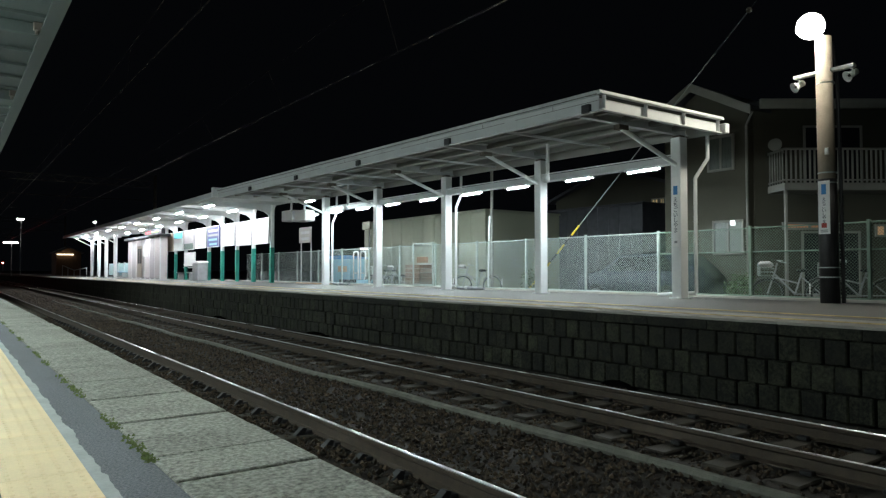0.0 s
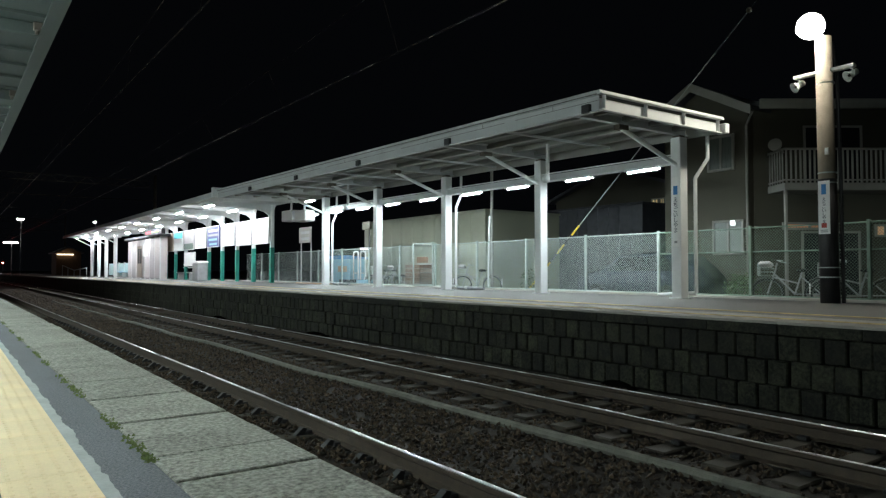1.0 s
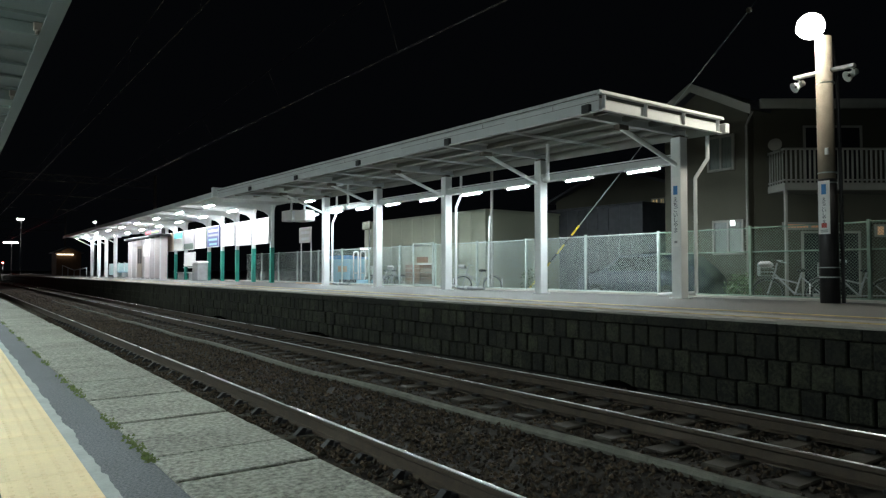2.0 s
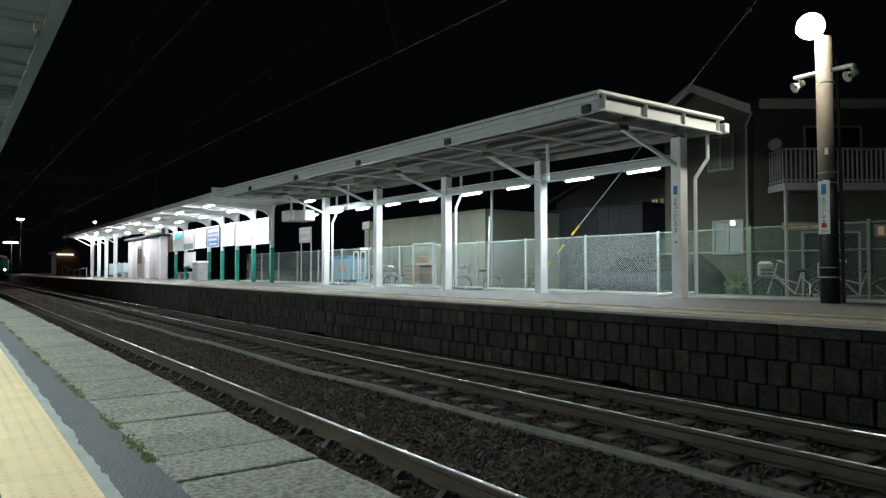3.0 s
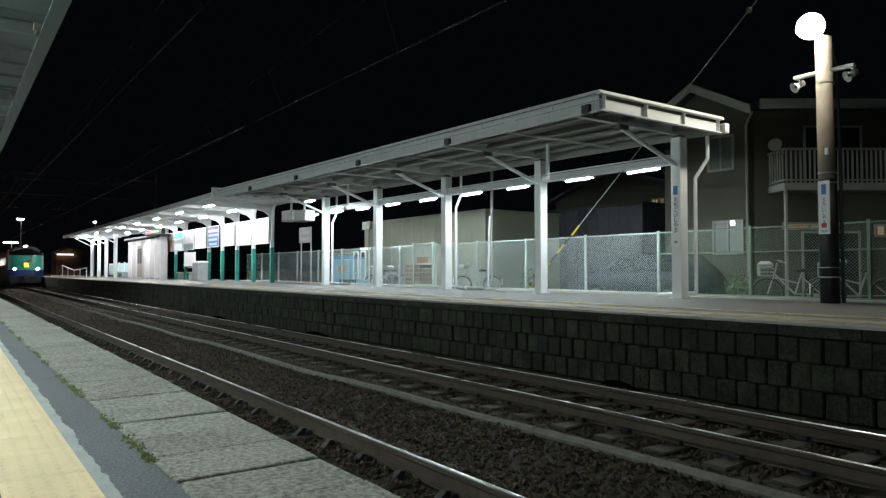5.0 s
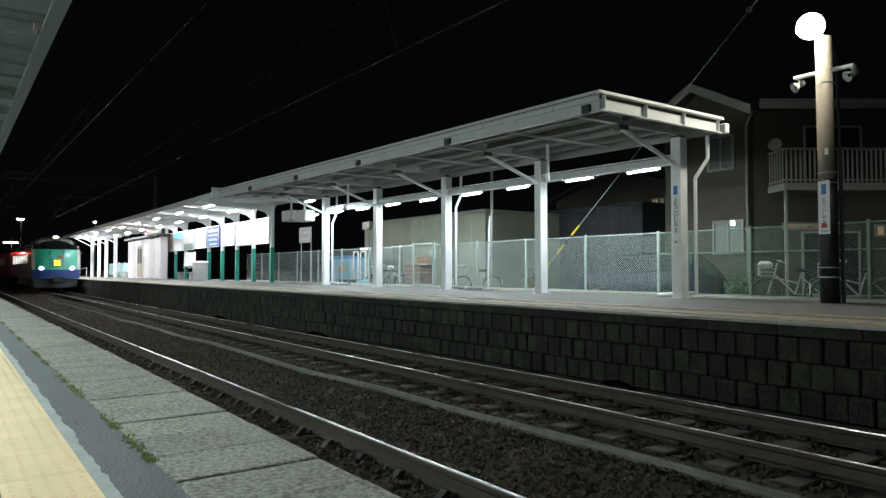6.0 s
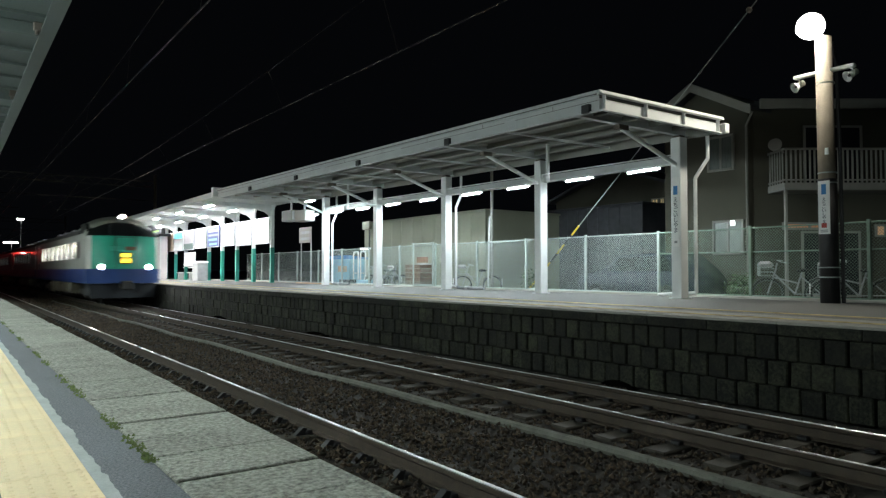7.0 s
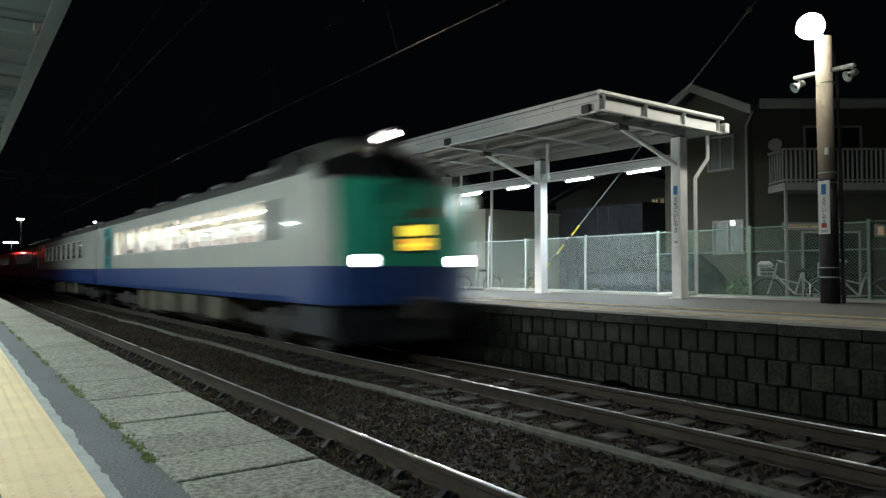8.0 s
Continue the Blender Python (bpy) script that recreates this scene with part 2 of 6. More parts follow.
def build_ballast():
    rng = np.random.default_rng(4)
    xs = np.linspace(0.95, 7.72, 40)
    ys = np.concatenate([np.linspace(-5, 30, 170), np.linspace(31, 160, 60)])
    verts = []
    for y in ys:
        for x in xs:
            z = -0.19 + 0.035 * noise.noise((x * 1.5, y * 1.5, 0)) + 0.02 * noise.noise((x * 9, y * 9, 3))
            if min(abs(x - TRACK_A), abs(x - TRACK_B)) > 1.15:
                z -= 0.03
            verts.append((x, y, z))
    n = len(xs)
    faces = [(j * n + i, j * n + i + 1, (j + 1) * n + i + 1, (j + 1) * n + i) for j in range(len(ys) - 1) for i in range(n - 1)]
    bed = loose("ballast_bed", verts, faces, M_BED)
    tagged(bed, "brown stone ballast bed under both tracks", "track bed", kind="structure")
    V, Fc = [], []
    octa = np.array([(1, 0, 0), (0, 1, 0), (-1, 0, 0), (0, -1, 0), (0, 0, 1), (0, 0, -1)], float)
    tri = [(0, 1, 4), (1, 2, 4), (2, 3, 4), (3, 0, 4), (1, 0, 5), (2, 1, 5), (3, 2, 5), (0, 3, 5)]
    count = 0
    for _ in range(64000):
        x = rng.uniform(1.0, 7.7)
        y = -3.0 + 30 * rng.random() ** 1.35
        gap = min(abs(abs(x - TRACK_A) - HALF_GAUGE), abs(abs(x - TRACK_B) - HALF_GAUGE))
        if gap < 0.075:
            continue
        inside = min(abs(x - TRACK_A), abs(x - TRACK_B)) < 1.0
        if inside and x > 4 and abs(((y - 0.1) % 0.6) - 0.3) < 0.13:
            continue
        s = rng.uniform(0.014, 0.036)
        q = octa * (rng.uniform(0.6, 1.25, (6, 1)) * s) * np.array([1, 1, 0.8])
        a, b = rng.uniform(0, 6.28, 2)
        ca, sa, cb, sb = math.cos(a), math.sin(a), math.cos(b), math.sin(b)
        R = np.array([[ca, -sa, 0], [sa, ca, 0], [0, 0, 1]]) @ np.array([[1, 0, 0], [0, cb, -sb], [0, sb, cb]])
        z = -0.178 + (0.024 if inside and x < 4 else 0) + 0.035 * noise.noise((x * 1.5, y * 1.5, 0)) - (0 if inside else 0.022) + rng.uniform(-0.008, 0.018)
        q = q @ R.T + (x, y, z)
        V.extend(map(tuple, q))
        Fc.extend([tuple(i + count for i in f) for f in tri])
        count += 6
    # coarser stones on the stretch further along
    for _ in range(16000):
        x, y = rng.uniform(1.0, 7.7), 25 + 45 * rng.random() ** 1.3
        if min(abs(abs(x - TRACK_A) - HALF_GAUGE), abs(abs(x - TRACK_B) - HALF_GAUGE)) < 0.08:
            continue
        q = octa * (rng.uniform(0.6, 1.25, (6, 1)) * rng.uniform(0.03, 0.06)) * np.array([1, 1, 0.6])
        V.extend(map(tuple, q + (x, y, -0.175 + rng.uniform(-0.015, 0.012))))
        Fc.extend([tuple(i + count for i in f) for f in tri])
        count += 6
    st = loose("ballast_stones", V, Fc, M_BALLAST, bed)
    tagged(st, "loose brown ballast stones", kind="stuff")


RAIL_OUT = [(-0.063, -0.153), (0.063, -0.153), (0.063, -0.142), (0.012, -0.128), (0.009, -0.055), (0.0325, -0.038), (0.0325, -0.006),
            (-0.0325, -0.006), (-0.0325, -0.038), (-0.009, -0.055), (-0.012, -0.128), (-0.063, -0.142)]


def build_track(cx, label):
    t = root("railway_track", label, "railway track", kind="structure")
    for sgn in (-1, 1):
        x = cx + sgn * HALF_GAUGE
        r = part("rail", prism(BM(), [(x + a, b) for a, b in RAIL_OUT], -4, 420), M_RAILSIDE, t, "rust-brown steel rail")
        hd = [(x - 0.012, -0.0062), (x + 0.026, -0.0062), (x + 0.024, -0.001), (x + 0.012, 0.0005), (x - 0.002, 0.0005), (x - 0.011, -0.001)] if cx < 4 else [(x - 0.002, -0.0062), (x + 0.022, -0.0062), (x + 0.020, -0.001), (x + 0.014, 0.0005), (x + 0.004, 0.0005), (x - 0.001, -0.001)]
        part("running_surface", prism(BM(), hd, -4, 420), M_RAILTOP, r, "polished bright rail head")
    bm = BM()
    box(bm, -1.0, 1.0, -0.12, 0.12, -0.32, -0.157, 0.015)
    me = mesh_of("sleeper", bm, M_SLEEPER)
    bm = BM()
    for s in (-1, 1):
        box(bm, s * 0.09 - 0.035, s * 0.09 + 0.035, -0.05, 0.05, -0.157, -0.118, 0.008)
        if cx < 4:  # wedge-shaped clips
            prism(bm, [(s * 0.235, -0.157), (s * 0.115, -0.157), (s * 0.115, -0.095), (s * 0.15, -0.085)], -0.035, 0.035)
    clip = mesh_of("rail_clip", bm, M_DARK)
    for i in range(200):
        y = -5.0 + 0.6 * i
        share("sleeper", me, t, (cx, y, 0))
        if 0 < y < 26:
            for s in (-1, 1):
                share("rail_clip", clip, t, (cx + s * HALF_GAUGE, y, 0))
    return t


def build_cable():
    c = root("cable_duct", "pale concrete cable duct lying between the tracks", "cable duct", kind="structure")
    pts = []
    for i in range(60):
        y = 1.0 + 0.7 * i
        pts.append((4.80 + 0.15 * math.exp(-(y - 3.6) ** 2 / 6) + 0.05 * math.sin(y * 0.9 + 1.0) - 0.006 * max(0, y - 14), y, -0.168 + 0.008 * math.sin(y * 1.7)))
    for a, b in zip(pts[:-1], pts[1:]):
        bm = BM()
        tube(bm, a, Vector(b) - (Vector(b) - Vector(a)) * 0.006, 0.048, 8)
        part("duct_segment", bm, M_CABLE, c)


build_ground()
build_ballast()
build_track(TRACK_A, "nearer railway track with polished steel rails on sleepers")
build_track(TRACK_B, "farther railway track beside the blockwork platform wall")
build_cable()


# ---- near platform ----
def build_near_platform():
    p = root("near_platform", "asphalt platform with concrete edge blocks and yellow tactile strip", "platform", kind="structure")
    bm = BM()
    box(bm, -5.9, 0.537, -12, 150, -0.24, NEAR_Z - 0.004)
    part("platform_surface", bm, M_ASPHALT, p, "dark grey asphalt")
    bm = BM()
    box(bm, 0.537, NEAR_EDGE - 0.06, -12, 150, -0.24, NEAR_Z - 0.13)
    part("platform_wall", bm, M_JOINT, p)
    # edge blocks
    bm = BM()
    box(bm, 0.0, NEAR_EDGE - 0.541, 0.0, 0.289, -0.125, 0.0, 0.004)
    me = mesh_of("edge_block", bm, M_COPING)
    rng = random.Random(3)
    for i in range(165):
        o = share("edge_block", me, p, (0.541 + rng.uniform(-0.004, 0.004), -0.05 - 5.7 + 0.3 * i, NEAR_Z + rng.uniform(-0.0025, 0.002)))
        o.rotation_euler = (rng.uniform(-0.006, 0.006), rng.uniform(-0.005, 0.005), rng.uniform(-0.008, 0.008))
    bm = BM()
    box(bm, 0.541, NEAR_EDGE, 43.8, 150, NEAR_Z - 0.125, NEAR_Z)
    part("edge_blocks_far", bm, M_COPING, p)
    # moss in the seam
    rngn = np.random.default_rng(2)
    V, Fc = [], []
    for i in range(1500):
        y = 1.4 + 9 * rngn.random() ** 1.5
        x = 0.539 + rngn.normal(0, 0.010)
        s = rngn.uniform(0.003, 0.009)
        if noise.noise((0, y * 2.2, 7)) < 0.02:
            continue
        k = len(V)
        V += [(x - s, y, NEAR_Z - 0.003), (x, y - s, NEAR_Z - 0.003), (x + s, y, NEAR_Z - 0.003), (x, y + s, NEAR_Z - 0.003), (x, y, NEAR_Z + s * 0.8)]
        Fc += [(k, k + 1, k + 4), (k + 1, k + 2, k + 4), (k + 2, k + 3, k + 4), (k + 3, k, k + 4)]
    tagged(loose("moss", V, Fc, M_MOSS, p), "green moss in the seam", kind="stuff")
    # ragged mortar along the tactile strip
    V, Fc = [], []
    n = 620
    for i in range(n):
        y = -5.8 + i * 0.035
        w = 0.030 + 0.016 * noise.noise((y * 4, 0, 0)) + 0.010 * noise.noise((y * 17, 3, 0))
        V += [(0.350, y, NEAR_Z + 0.002), (0.357 + w, y, NEAR_Z + 0.002), (0.359 + w, y, NEAR_Z - 0.006)]
    for i in range(n - 1):
        for j in range(2):
            Fc.append((3 * i + j, 3 * i + j + 1, 3 * i + j + 4, 3 * i + j + 3))
    tagged(loose("mortar_edge", V, Fc, M_MORTAR, p), "ragged pale mortar edge")
    # tactile tiles with raised dots
    bm = BM()
    W, Lh = 0.222, 0.297
    box(bm, 0, W, 0, Lh, -0.02, 0.004, 0.003)
    for ix in range(5):
        for iy in range(7):
            cx, cy = W * (ix + 0.5) / 5, Lh * (iy + 0.5) / 7
            tube(bm, (cx, cy, 0.004), (cx, cy, 0.0066), 0.008, 6, 0.005)
    me = mesh_of("tactile_tile", bm, M_TACTILE)
    for i in range(140):
        share("tactile_tile", me, p, (0.130, -6.1 + 0.3 * i, NEAR_Z))


def build_near_canopy():
    c = root("near_canopy", "pale steel platform canopy with corrugated deck and edge beam", "canopy", kind="structure")
    z = 3.60
    y0, y1 = -8.0, 46.0
    bm = BM()
    n = 90
    for i in range(n):
        ya, yb = y0 + (y1 - y0) * i / n, y0 + (y1 - y0) * (i + 0.62) / n
        box(bm, -4.2, 0.70, ya, yb, z + 0.10, z + 0.13)
    box(bm, -4.2, 0.70, y0, y1, z + 0.131, z + 0.15)
    part("deck", bm, M_NEARDECK, c, "ribbed steel roof deck")
    bm = BM()
    prism(bm, [(0.655, z), (0.775, z), (0.775, z + 0.02), (0.72, z + 0.02), (0.72, z + 0.2), (0.775, z + 0.2), (0.775, z + 0.22), (0.70, z + 0.22), (0.70, z + 0.02), (0.655, z + 0.02)], y0, y1)
    part("edge_beam", bm, M_NEARDECK, c, "channel-section edge beam")
    for i in range(14):
        bm = BM()
        y = 1.43 + (i - 2) * 2.9
        box(bm, -4.2, 0.65, y - 0.05, y + 0.05, z - 0.02, z + 0.098, 0.01)
        part("rafter", bm, M_NEARDECK, c)
        bm = BM()
        box(bm, 0.60, 0.70, y - 0.09, y + 0.09, z + 0.022, z + 0.098, 0.008)
        for dy in (-0.06, 0.06):
            tube(bm, (0.63, y + dy, z + 0.022), (0.63, y + dy, z - 0.012), 0.016, 6)
        part("cleat", bm, M_TBROWN, c, "rusty bolted cleat")
        bm = BM()
        box(bm, -3.6, -3.4, y - 0.1, y + 0.1, NEAR_Z - 0.004, z - 0.02, 0.01)
        part("column", bm, M_STEEL, c)
    for x in (-0.45, -1.6, -3.2):
        bm = BM()
        box(bm, x - 0.03, x + 0.03, y0, y1, z + 0.02, z + 0.099)
        part("purlin", bm, M_NEARDECK, c)


def tube_light(name, label, x, y, z, length, material, group, bare=False):
    t = root(name, label, "lamp", group, loc=(x, y, z))
    bm = BM()
    prism(bm, [(-0.065, 0.015), (-0.03, 0.02), (0.03, 0.02), (0.065, 0.015), (0.03, 0.06), (-0.03, 0.06)] if bare else [(-0.105, -0.002), (-0.10, -0.006), (-0.04, 0.022), (0.04, 0.022), (0.10, -0.006), (0.105, -0.002), (0.05, 0.07), (-0.05, 0.07)], -length / 2 - 0.03, length / 2 + 0.03)
    part("housing", bm, M_STEELW, t)
    bm = BM()
    tube(bm, (0, -length / 2, -0.006), (0, length / 2, -0.006), 0.022, 10)
    part("tube", bm, material, t, "glowing white fluorescent tube")
    for s in (-1, 1):
        bm = BM()
        box(bm, -0.02, 0.02, s * (length / 2 + 0.012) - 0.012, s * (length / 2 + 0.012) + 0.012, -0.022, 0.02)
        part("socket", bm, M_STEELW, t)
    return t


build_near_platform()
build_near_canopy()
first = tube_light("platform_lamp", "lit fluorescent lamp under the near canopy", -1.1, 3.0, 3.25, 1.2, M_TUBE2, "near platform lamps", bare=True)
for i in range(1, 10):
    copy_thing(first, pose(-1.1, 3.0 + 3.6 * i, 3.25))


# ---- far platform ----
def build_far_platform():
    p = root("far_platform", "raised platform with blockwork retaining wall and asphalt top", "platform", kind="structure")
    bm = BM()
    box(bm, FAR_EDGE + 0.20, 14.3, -12, 170, -0.24, FAR_Z - 0.16)
    part("platform_core", bm, M_JOINT, p)
    bm = BM()
    box(bm, 8.70, 14.3, -12, 170, FAR_Z - 0.16, FAR_Z)
    part("platform_surface", bm, M_ASPHALT2, p, "blue-grey asphalt surface")
    bm = BM()
    box(bm, 0, 8.698 - FAR_EDGE, 0, 1.797, -0.035, 0.0, 0.006)
    me = mesh_of("edge_slab", bm, M_COPING2)
    rng = random.Random(8)
    for i in range(60):
        share("edge_slab", me, p, (FAR_EDGE + rng.uniform(-0.006, 0.006), -3 + 1.8 * i, FAR_Z + rng.uniform(-0.003, 0.003)))
    for x0, x1 in ((8.02, 8.17), (9.02, 9.20)):
        bm = BM()
        for i in range(150):
            y = -3 + 0.8 * i
            box(bm, x0, x1, y, y + 0.78, FAR_Z + 0.003, FAR_Z + 0.008)
        part("safety_line", bm, M_YELLOW, p, "worn yellow safety line")
    bm = BM()
    box(bm, 0.0, 0.4, 0, 0.896, -0.160, -0.038, 0.012)
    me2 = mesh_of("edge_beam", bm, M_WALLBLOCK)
    for i in range(110):
        share("edge_beam", me2, p, (FAR_EDGE + 0.012 + rng.uniform(-0.006, 0.006), -3 + 0.9 * i, FAR_Z))
    bm = BM()
    box(bm, FAR_EDGE + 0.45, 8.70, -12, 170, FAR_Z - 0.16, FAR_Z - 0.04)
    part("edge_bedding", bm, M_JOINT, p)
    # blockwork wall, three courses
    shapes = []
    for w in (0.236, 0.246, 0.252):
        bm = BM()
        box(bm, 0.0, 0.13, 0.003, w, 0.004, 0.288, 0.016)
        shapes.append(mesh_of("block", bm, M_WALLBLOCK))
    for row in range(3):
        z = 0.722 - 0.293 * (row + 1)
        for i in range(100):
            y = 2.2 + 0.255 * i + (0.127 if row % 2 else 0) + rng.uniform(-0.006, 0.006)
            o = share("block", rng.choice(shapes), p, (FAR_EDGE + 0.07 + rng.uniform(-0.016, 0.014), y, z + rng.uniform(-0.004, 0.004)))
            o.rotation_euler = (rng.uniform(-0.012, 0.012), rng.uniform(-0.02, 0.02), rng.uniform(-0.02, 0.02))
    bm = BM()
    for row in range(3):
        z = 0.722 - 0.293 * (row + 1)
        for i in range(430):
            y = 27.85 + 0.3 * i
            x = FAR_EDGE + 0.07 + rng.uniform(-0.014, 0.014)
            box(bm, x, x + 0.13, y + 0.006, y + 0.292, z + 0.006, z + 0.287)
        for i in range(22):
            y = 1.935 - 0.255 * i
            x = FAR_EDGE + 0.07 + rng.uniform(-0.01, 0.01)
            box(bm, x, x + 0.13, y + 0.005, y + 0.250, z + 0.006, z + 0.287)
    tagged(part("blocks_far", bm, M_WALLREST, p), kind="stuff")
    # black solids stand in for the shade inside drain mouths low in the wall
    for y, w, h in ((6.25, 0.30, 0.11), (15.7, 0.62, 0.09), (23.5, 0.6, 0.09)):
        bm = BM()
        prism(bm, [(y + w + w * math.cos(math.pi * k / 8), -0.2 + h * math.sin(math.pi * k / 8)) for k in range(9)], FAR_EDGE + 0.035, FAR_EDGE + 0.12, axis="x")
        part("drain_mouth", bm, M_HOLE, p, "black drain mouth, its inner shade put into the colour")


M_HOLE = mat("drain_shade_black", (0.003, 0.003, 0.003), 1.0, var=0.3, scale=9, bump=0, spec=0.0)
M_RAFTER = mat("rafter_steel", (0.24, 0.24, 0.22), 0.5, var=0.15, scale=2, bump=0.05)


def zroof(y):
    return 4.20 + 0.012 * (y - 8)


def build_far_canopy():
    c = root("steel_canopy", "white steel platform canopy on square columns with sloping braces", "canopy", kind="structure")
    y0, y1 = 8.0, 28.4
    cols = [8.75 + 4.1 * i for i in range(5)]
    xa, xb = 9.03, 12.55

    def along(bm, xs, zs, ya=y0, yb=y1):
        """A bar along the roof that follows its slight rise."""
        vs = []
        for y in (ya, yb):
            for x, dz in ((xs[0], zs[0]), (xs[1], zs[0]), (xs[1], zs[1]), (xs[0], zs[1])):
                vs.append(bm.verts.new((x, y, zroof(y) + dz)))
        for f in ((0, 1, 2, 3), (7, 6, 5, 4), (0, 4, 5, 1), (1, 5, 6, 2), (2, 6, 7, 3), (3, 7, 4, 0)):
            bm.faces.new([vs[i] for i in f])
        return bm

    bm = BM()
    along(bm, (xa + 0.02, xb - 0.02), (0.235, 0.26))
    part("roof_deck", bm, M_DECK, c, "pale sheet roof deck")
    bm = BM()
    along(bm, (xa, xa + 0.012), (0.0, 0.27))
    along(bm, (xa - 0.05, xa), (0.26, 0.285))
    along(bm, (xa - 0.045, xa + 0.06), (-0.012, 0.0))
    along(bm, (xa - 0.075, xa - 0.0), (0.285, 0.335))
    part("front_fascia", bm, M_STEEL, c, "pale channel fascia")
    # thin brown strips put the grooves' shadow lines into the fascia's colour
    bm = BM()
    along(bm, (xa - 0.003, xa - 0.0005), (0.172, 0.180))
    along(bm, (xa - 0.054, xa - 0.0505), (0.268, 0.283))
    part("fascia_shade_line", bm, M_TBROWN, c, "brown strip painted as a fascia groove's shadow line")
    for k in range(9):
        bm = BM()
        along(bm, (xa - 0.003, xa - 0.0005), (0.181, 0.259), 9.1 + 2.05 * k, 9.112 + 2.05 * k)
        part("sheet_joint", bm, M_TBROWN, c)
    bm = BM()
    along(bm, (xb - 0.012, xb), (0.0, 0.27))
    along(bm, (xb, xb + 0.14), (0.05, 0.075))
    along(bm, (xb + 0.13, xb + 0.14), (0.075, 0.20))
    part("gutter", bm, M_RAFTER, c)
    for yy in (y0, y1):
        s = -1 if yy == y0 else 1
        zz = zroof(yy)
        bm = BM()
        box(bm, xa, xb, yy - 0.008, yy + 0.008, zz + 0.02, zz + 0.212)
        box(bm, xa - 0.05, xb + 0.05, yy + s * 0.05 - 0.055, yy + s * 0.05 + 0.055, zz + 0.272, zz + 0.295)
        box(bm, xa, xb, yy + s * 0.04 - 0.045, yy + s * 0.04 + 0.045, zz - 0.002, zz + 0.018)
        box(bm, xa - 0.06, xb + 0.08, yy + s * 0.03 - 0.04, yy + s * 0.03 + 0.04, zz + 0.297, zz + 0.337)
        part("end_fascia", bm, M_STEELW, c, "white I-section end fascia")
        # thin brown box stands in for the gap's shade under the flange
        bm = BM()
        box(bm, xa + 0.013, xb - 0.013, yy - s * 0.02 - 0.004, yy - s * 0.02 + 0.004, zz + 0.19, zz + 0.234)
        part("end_gap_shade", bm, M_TBROWN, c, "brown strip painted as the shade under the top flange")
        for k in range(4):
            bm = BM()
            x = xa + 0.08 + (xb - xa - 0.16) * k / 3
            box(bm, x - 0.008, x + 0.008, yy + s * 0.008, yy + s * 0.075, zz + 0.018, zz + 0.271)
            part("stiffener", bm, M_STEEL, c)
    for k, x in enumerate((9.75, 10.55, 11.35, 12.1)):
        bm = BM()
        along(bm, (x - 0.035, x + 0.035), (0.118, 0.233))
        along(bm, (x + 0.036, x + 0.09), (0.118, 0.126))
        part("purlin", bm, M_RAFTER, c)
    for y in cols:
        zz = zroof(y)
        bm = BM()
        box(bm, xa + 0.015, xb - 0.015, y - 0.06, y + 0.06, zz + 0.045, zz + 0.06)
        box(bm, xa + 0.015, xb - 0.015, y - 0.008, y + 0.008, zz + 0.061, zz + 0.20)
        box(bm, xa + 0.015, xb - 0.015, y - 0.06, y + 0.06, zz + 0.201, zz + 0.232)
        part("rafter", bm, M_STEEL, c, "pale I-section rafter")
        bm = BM()
        box(bm, 10.36, 10.64, y - 0.075, y + 0.075, zz - 0.05, zz + 0.044, 0.01)
        part("brace_shoe", bm, M_TBROWN, c, "dark brown brace shoe")
        yk = y + 2.05
        if yk < y1 - 0.2:
            bm = BM()
            box(bm, xa + 0.015, xb - 0.015, yk - 0.025, yk + 0.025, zroof(yk) + 0.07, zroof(yk) + 0.117)
            part("cross_tie", bm, M_STEEL, c, "thin angle tie")
        bm = BM()
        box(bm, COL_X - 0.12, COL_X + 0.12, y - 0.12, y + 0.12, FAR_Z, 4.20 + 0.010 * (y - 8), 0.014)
        col = part("column", bm, M_STEELW, c, "white square steel column")
        bm = BM()
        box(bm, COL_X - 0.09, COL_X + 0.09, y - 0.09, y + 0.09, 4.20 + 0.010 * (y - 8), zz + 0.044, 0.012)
        part("column_head", bm, M_TBROWN, col, "dark column head")
        bm = BM()
        box(bm, COL_X - 0.16, COL_X + 0.16, y - 0.16, y + 0.16, FAR_Z, FAR_Z + 0.018, 0.004)
        part("base_plate", bm, M_STEEL, col)
        bm = BM()
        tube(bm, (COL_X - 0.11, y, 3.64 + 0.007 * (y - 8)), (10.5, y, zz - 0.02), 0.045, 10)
        part("brace", bm, M_STEELW, c, "round diagonal brace")
        bm = BM()
        box(bm, xa - 0.07, xa + 0.01, y - 0.58, y - 0.40, zz - 0.02, zz + 0.13, 0.008)
        part("junction_box", bm, M_DARK, c)
    # lamp beam
    for i in range(4):
        ya, yb = cols[i] + 0.125, cols[i + 1] - 0.125
        bm = BM()
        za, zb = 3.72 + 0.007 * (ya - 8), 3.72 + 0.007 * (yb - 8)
        vs = [bm.verts.new((COL_X + sx * 0.05, y, z + 0.03 + sz * 0.08)) for y, z in ((ya, za), (yb, zb)) for sx, sz in ((-1, -0.7), (1, -0.7), (1, 1), (-1, 1))]
        for f in ((0, 1, 2, 3), (7, 6, 5, 4), (0, 4, 5, 1), (1, 5, 6, 2), (2, 6, 7, 3), (3, 7, 4, 0)):
            bm.faces.new([vs[j] for j in f])
        part("lamp_beam", bm, M_STEEL, c, "grey beam carrying the lamps")
        bm = BM()
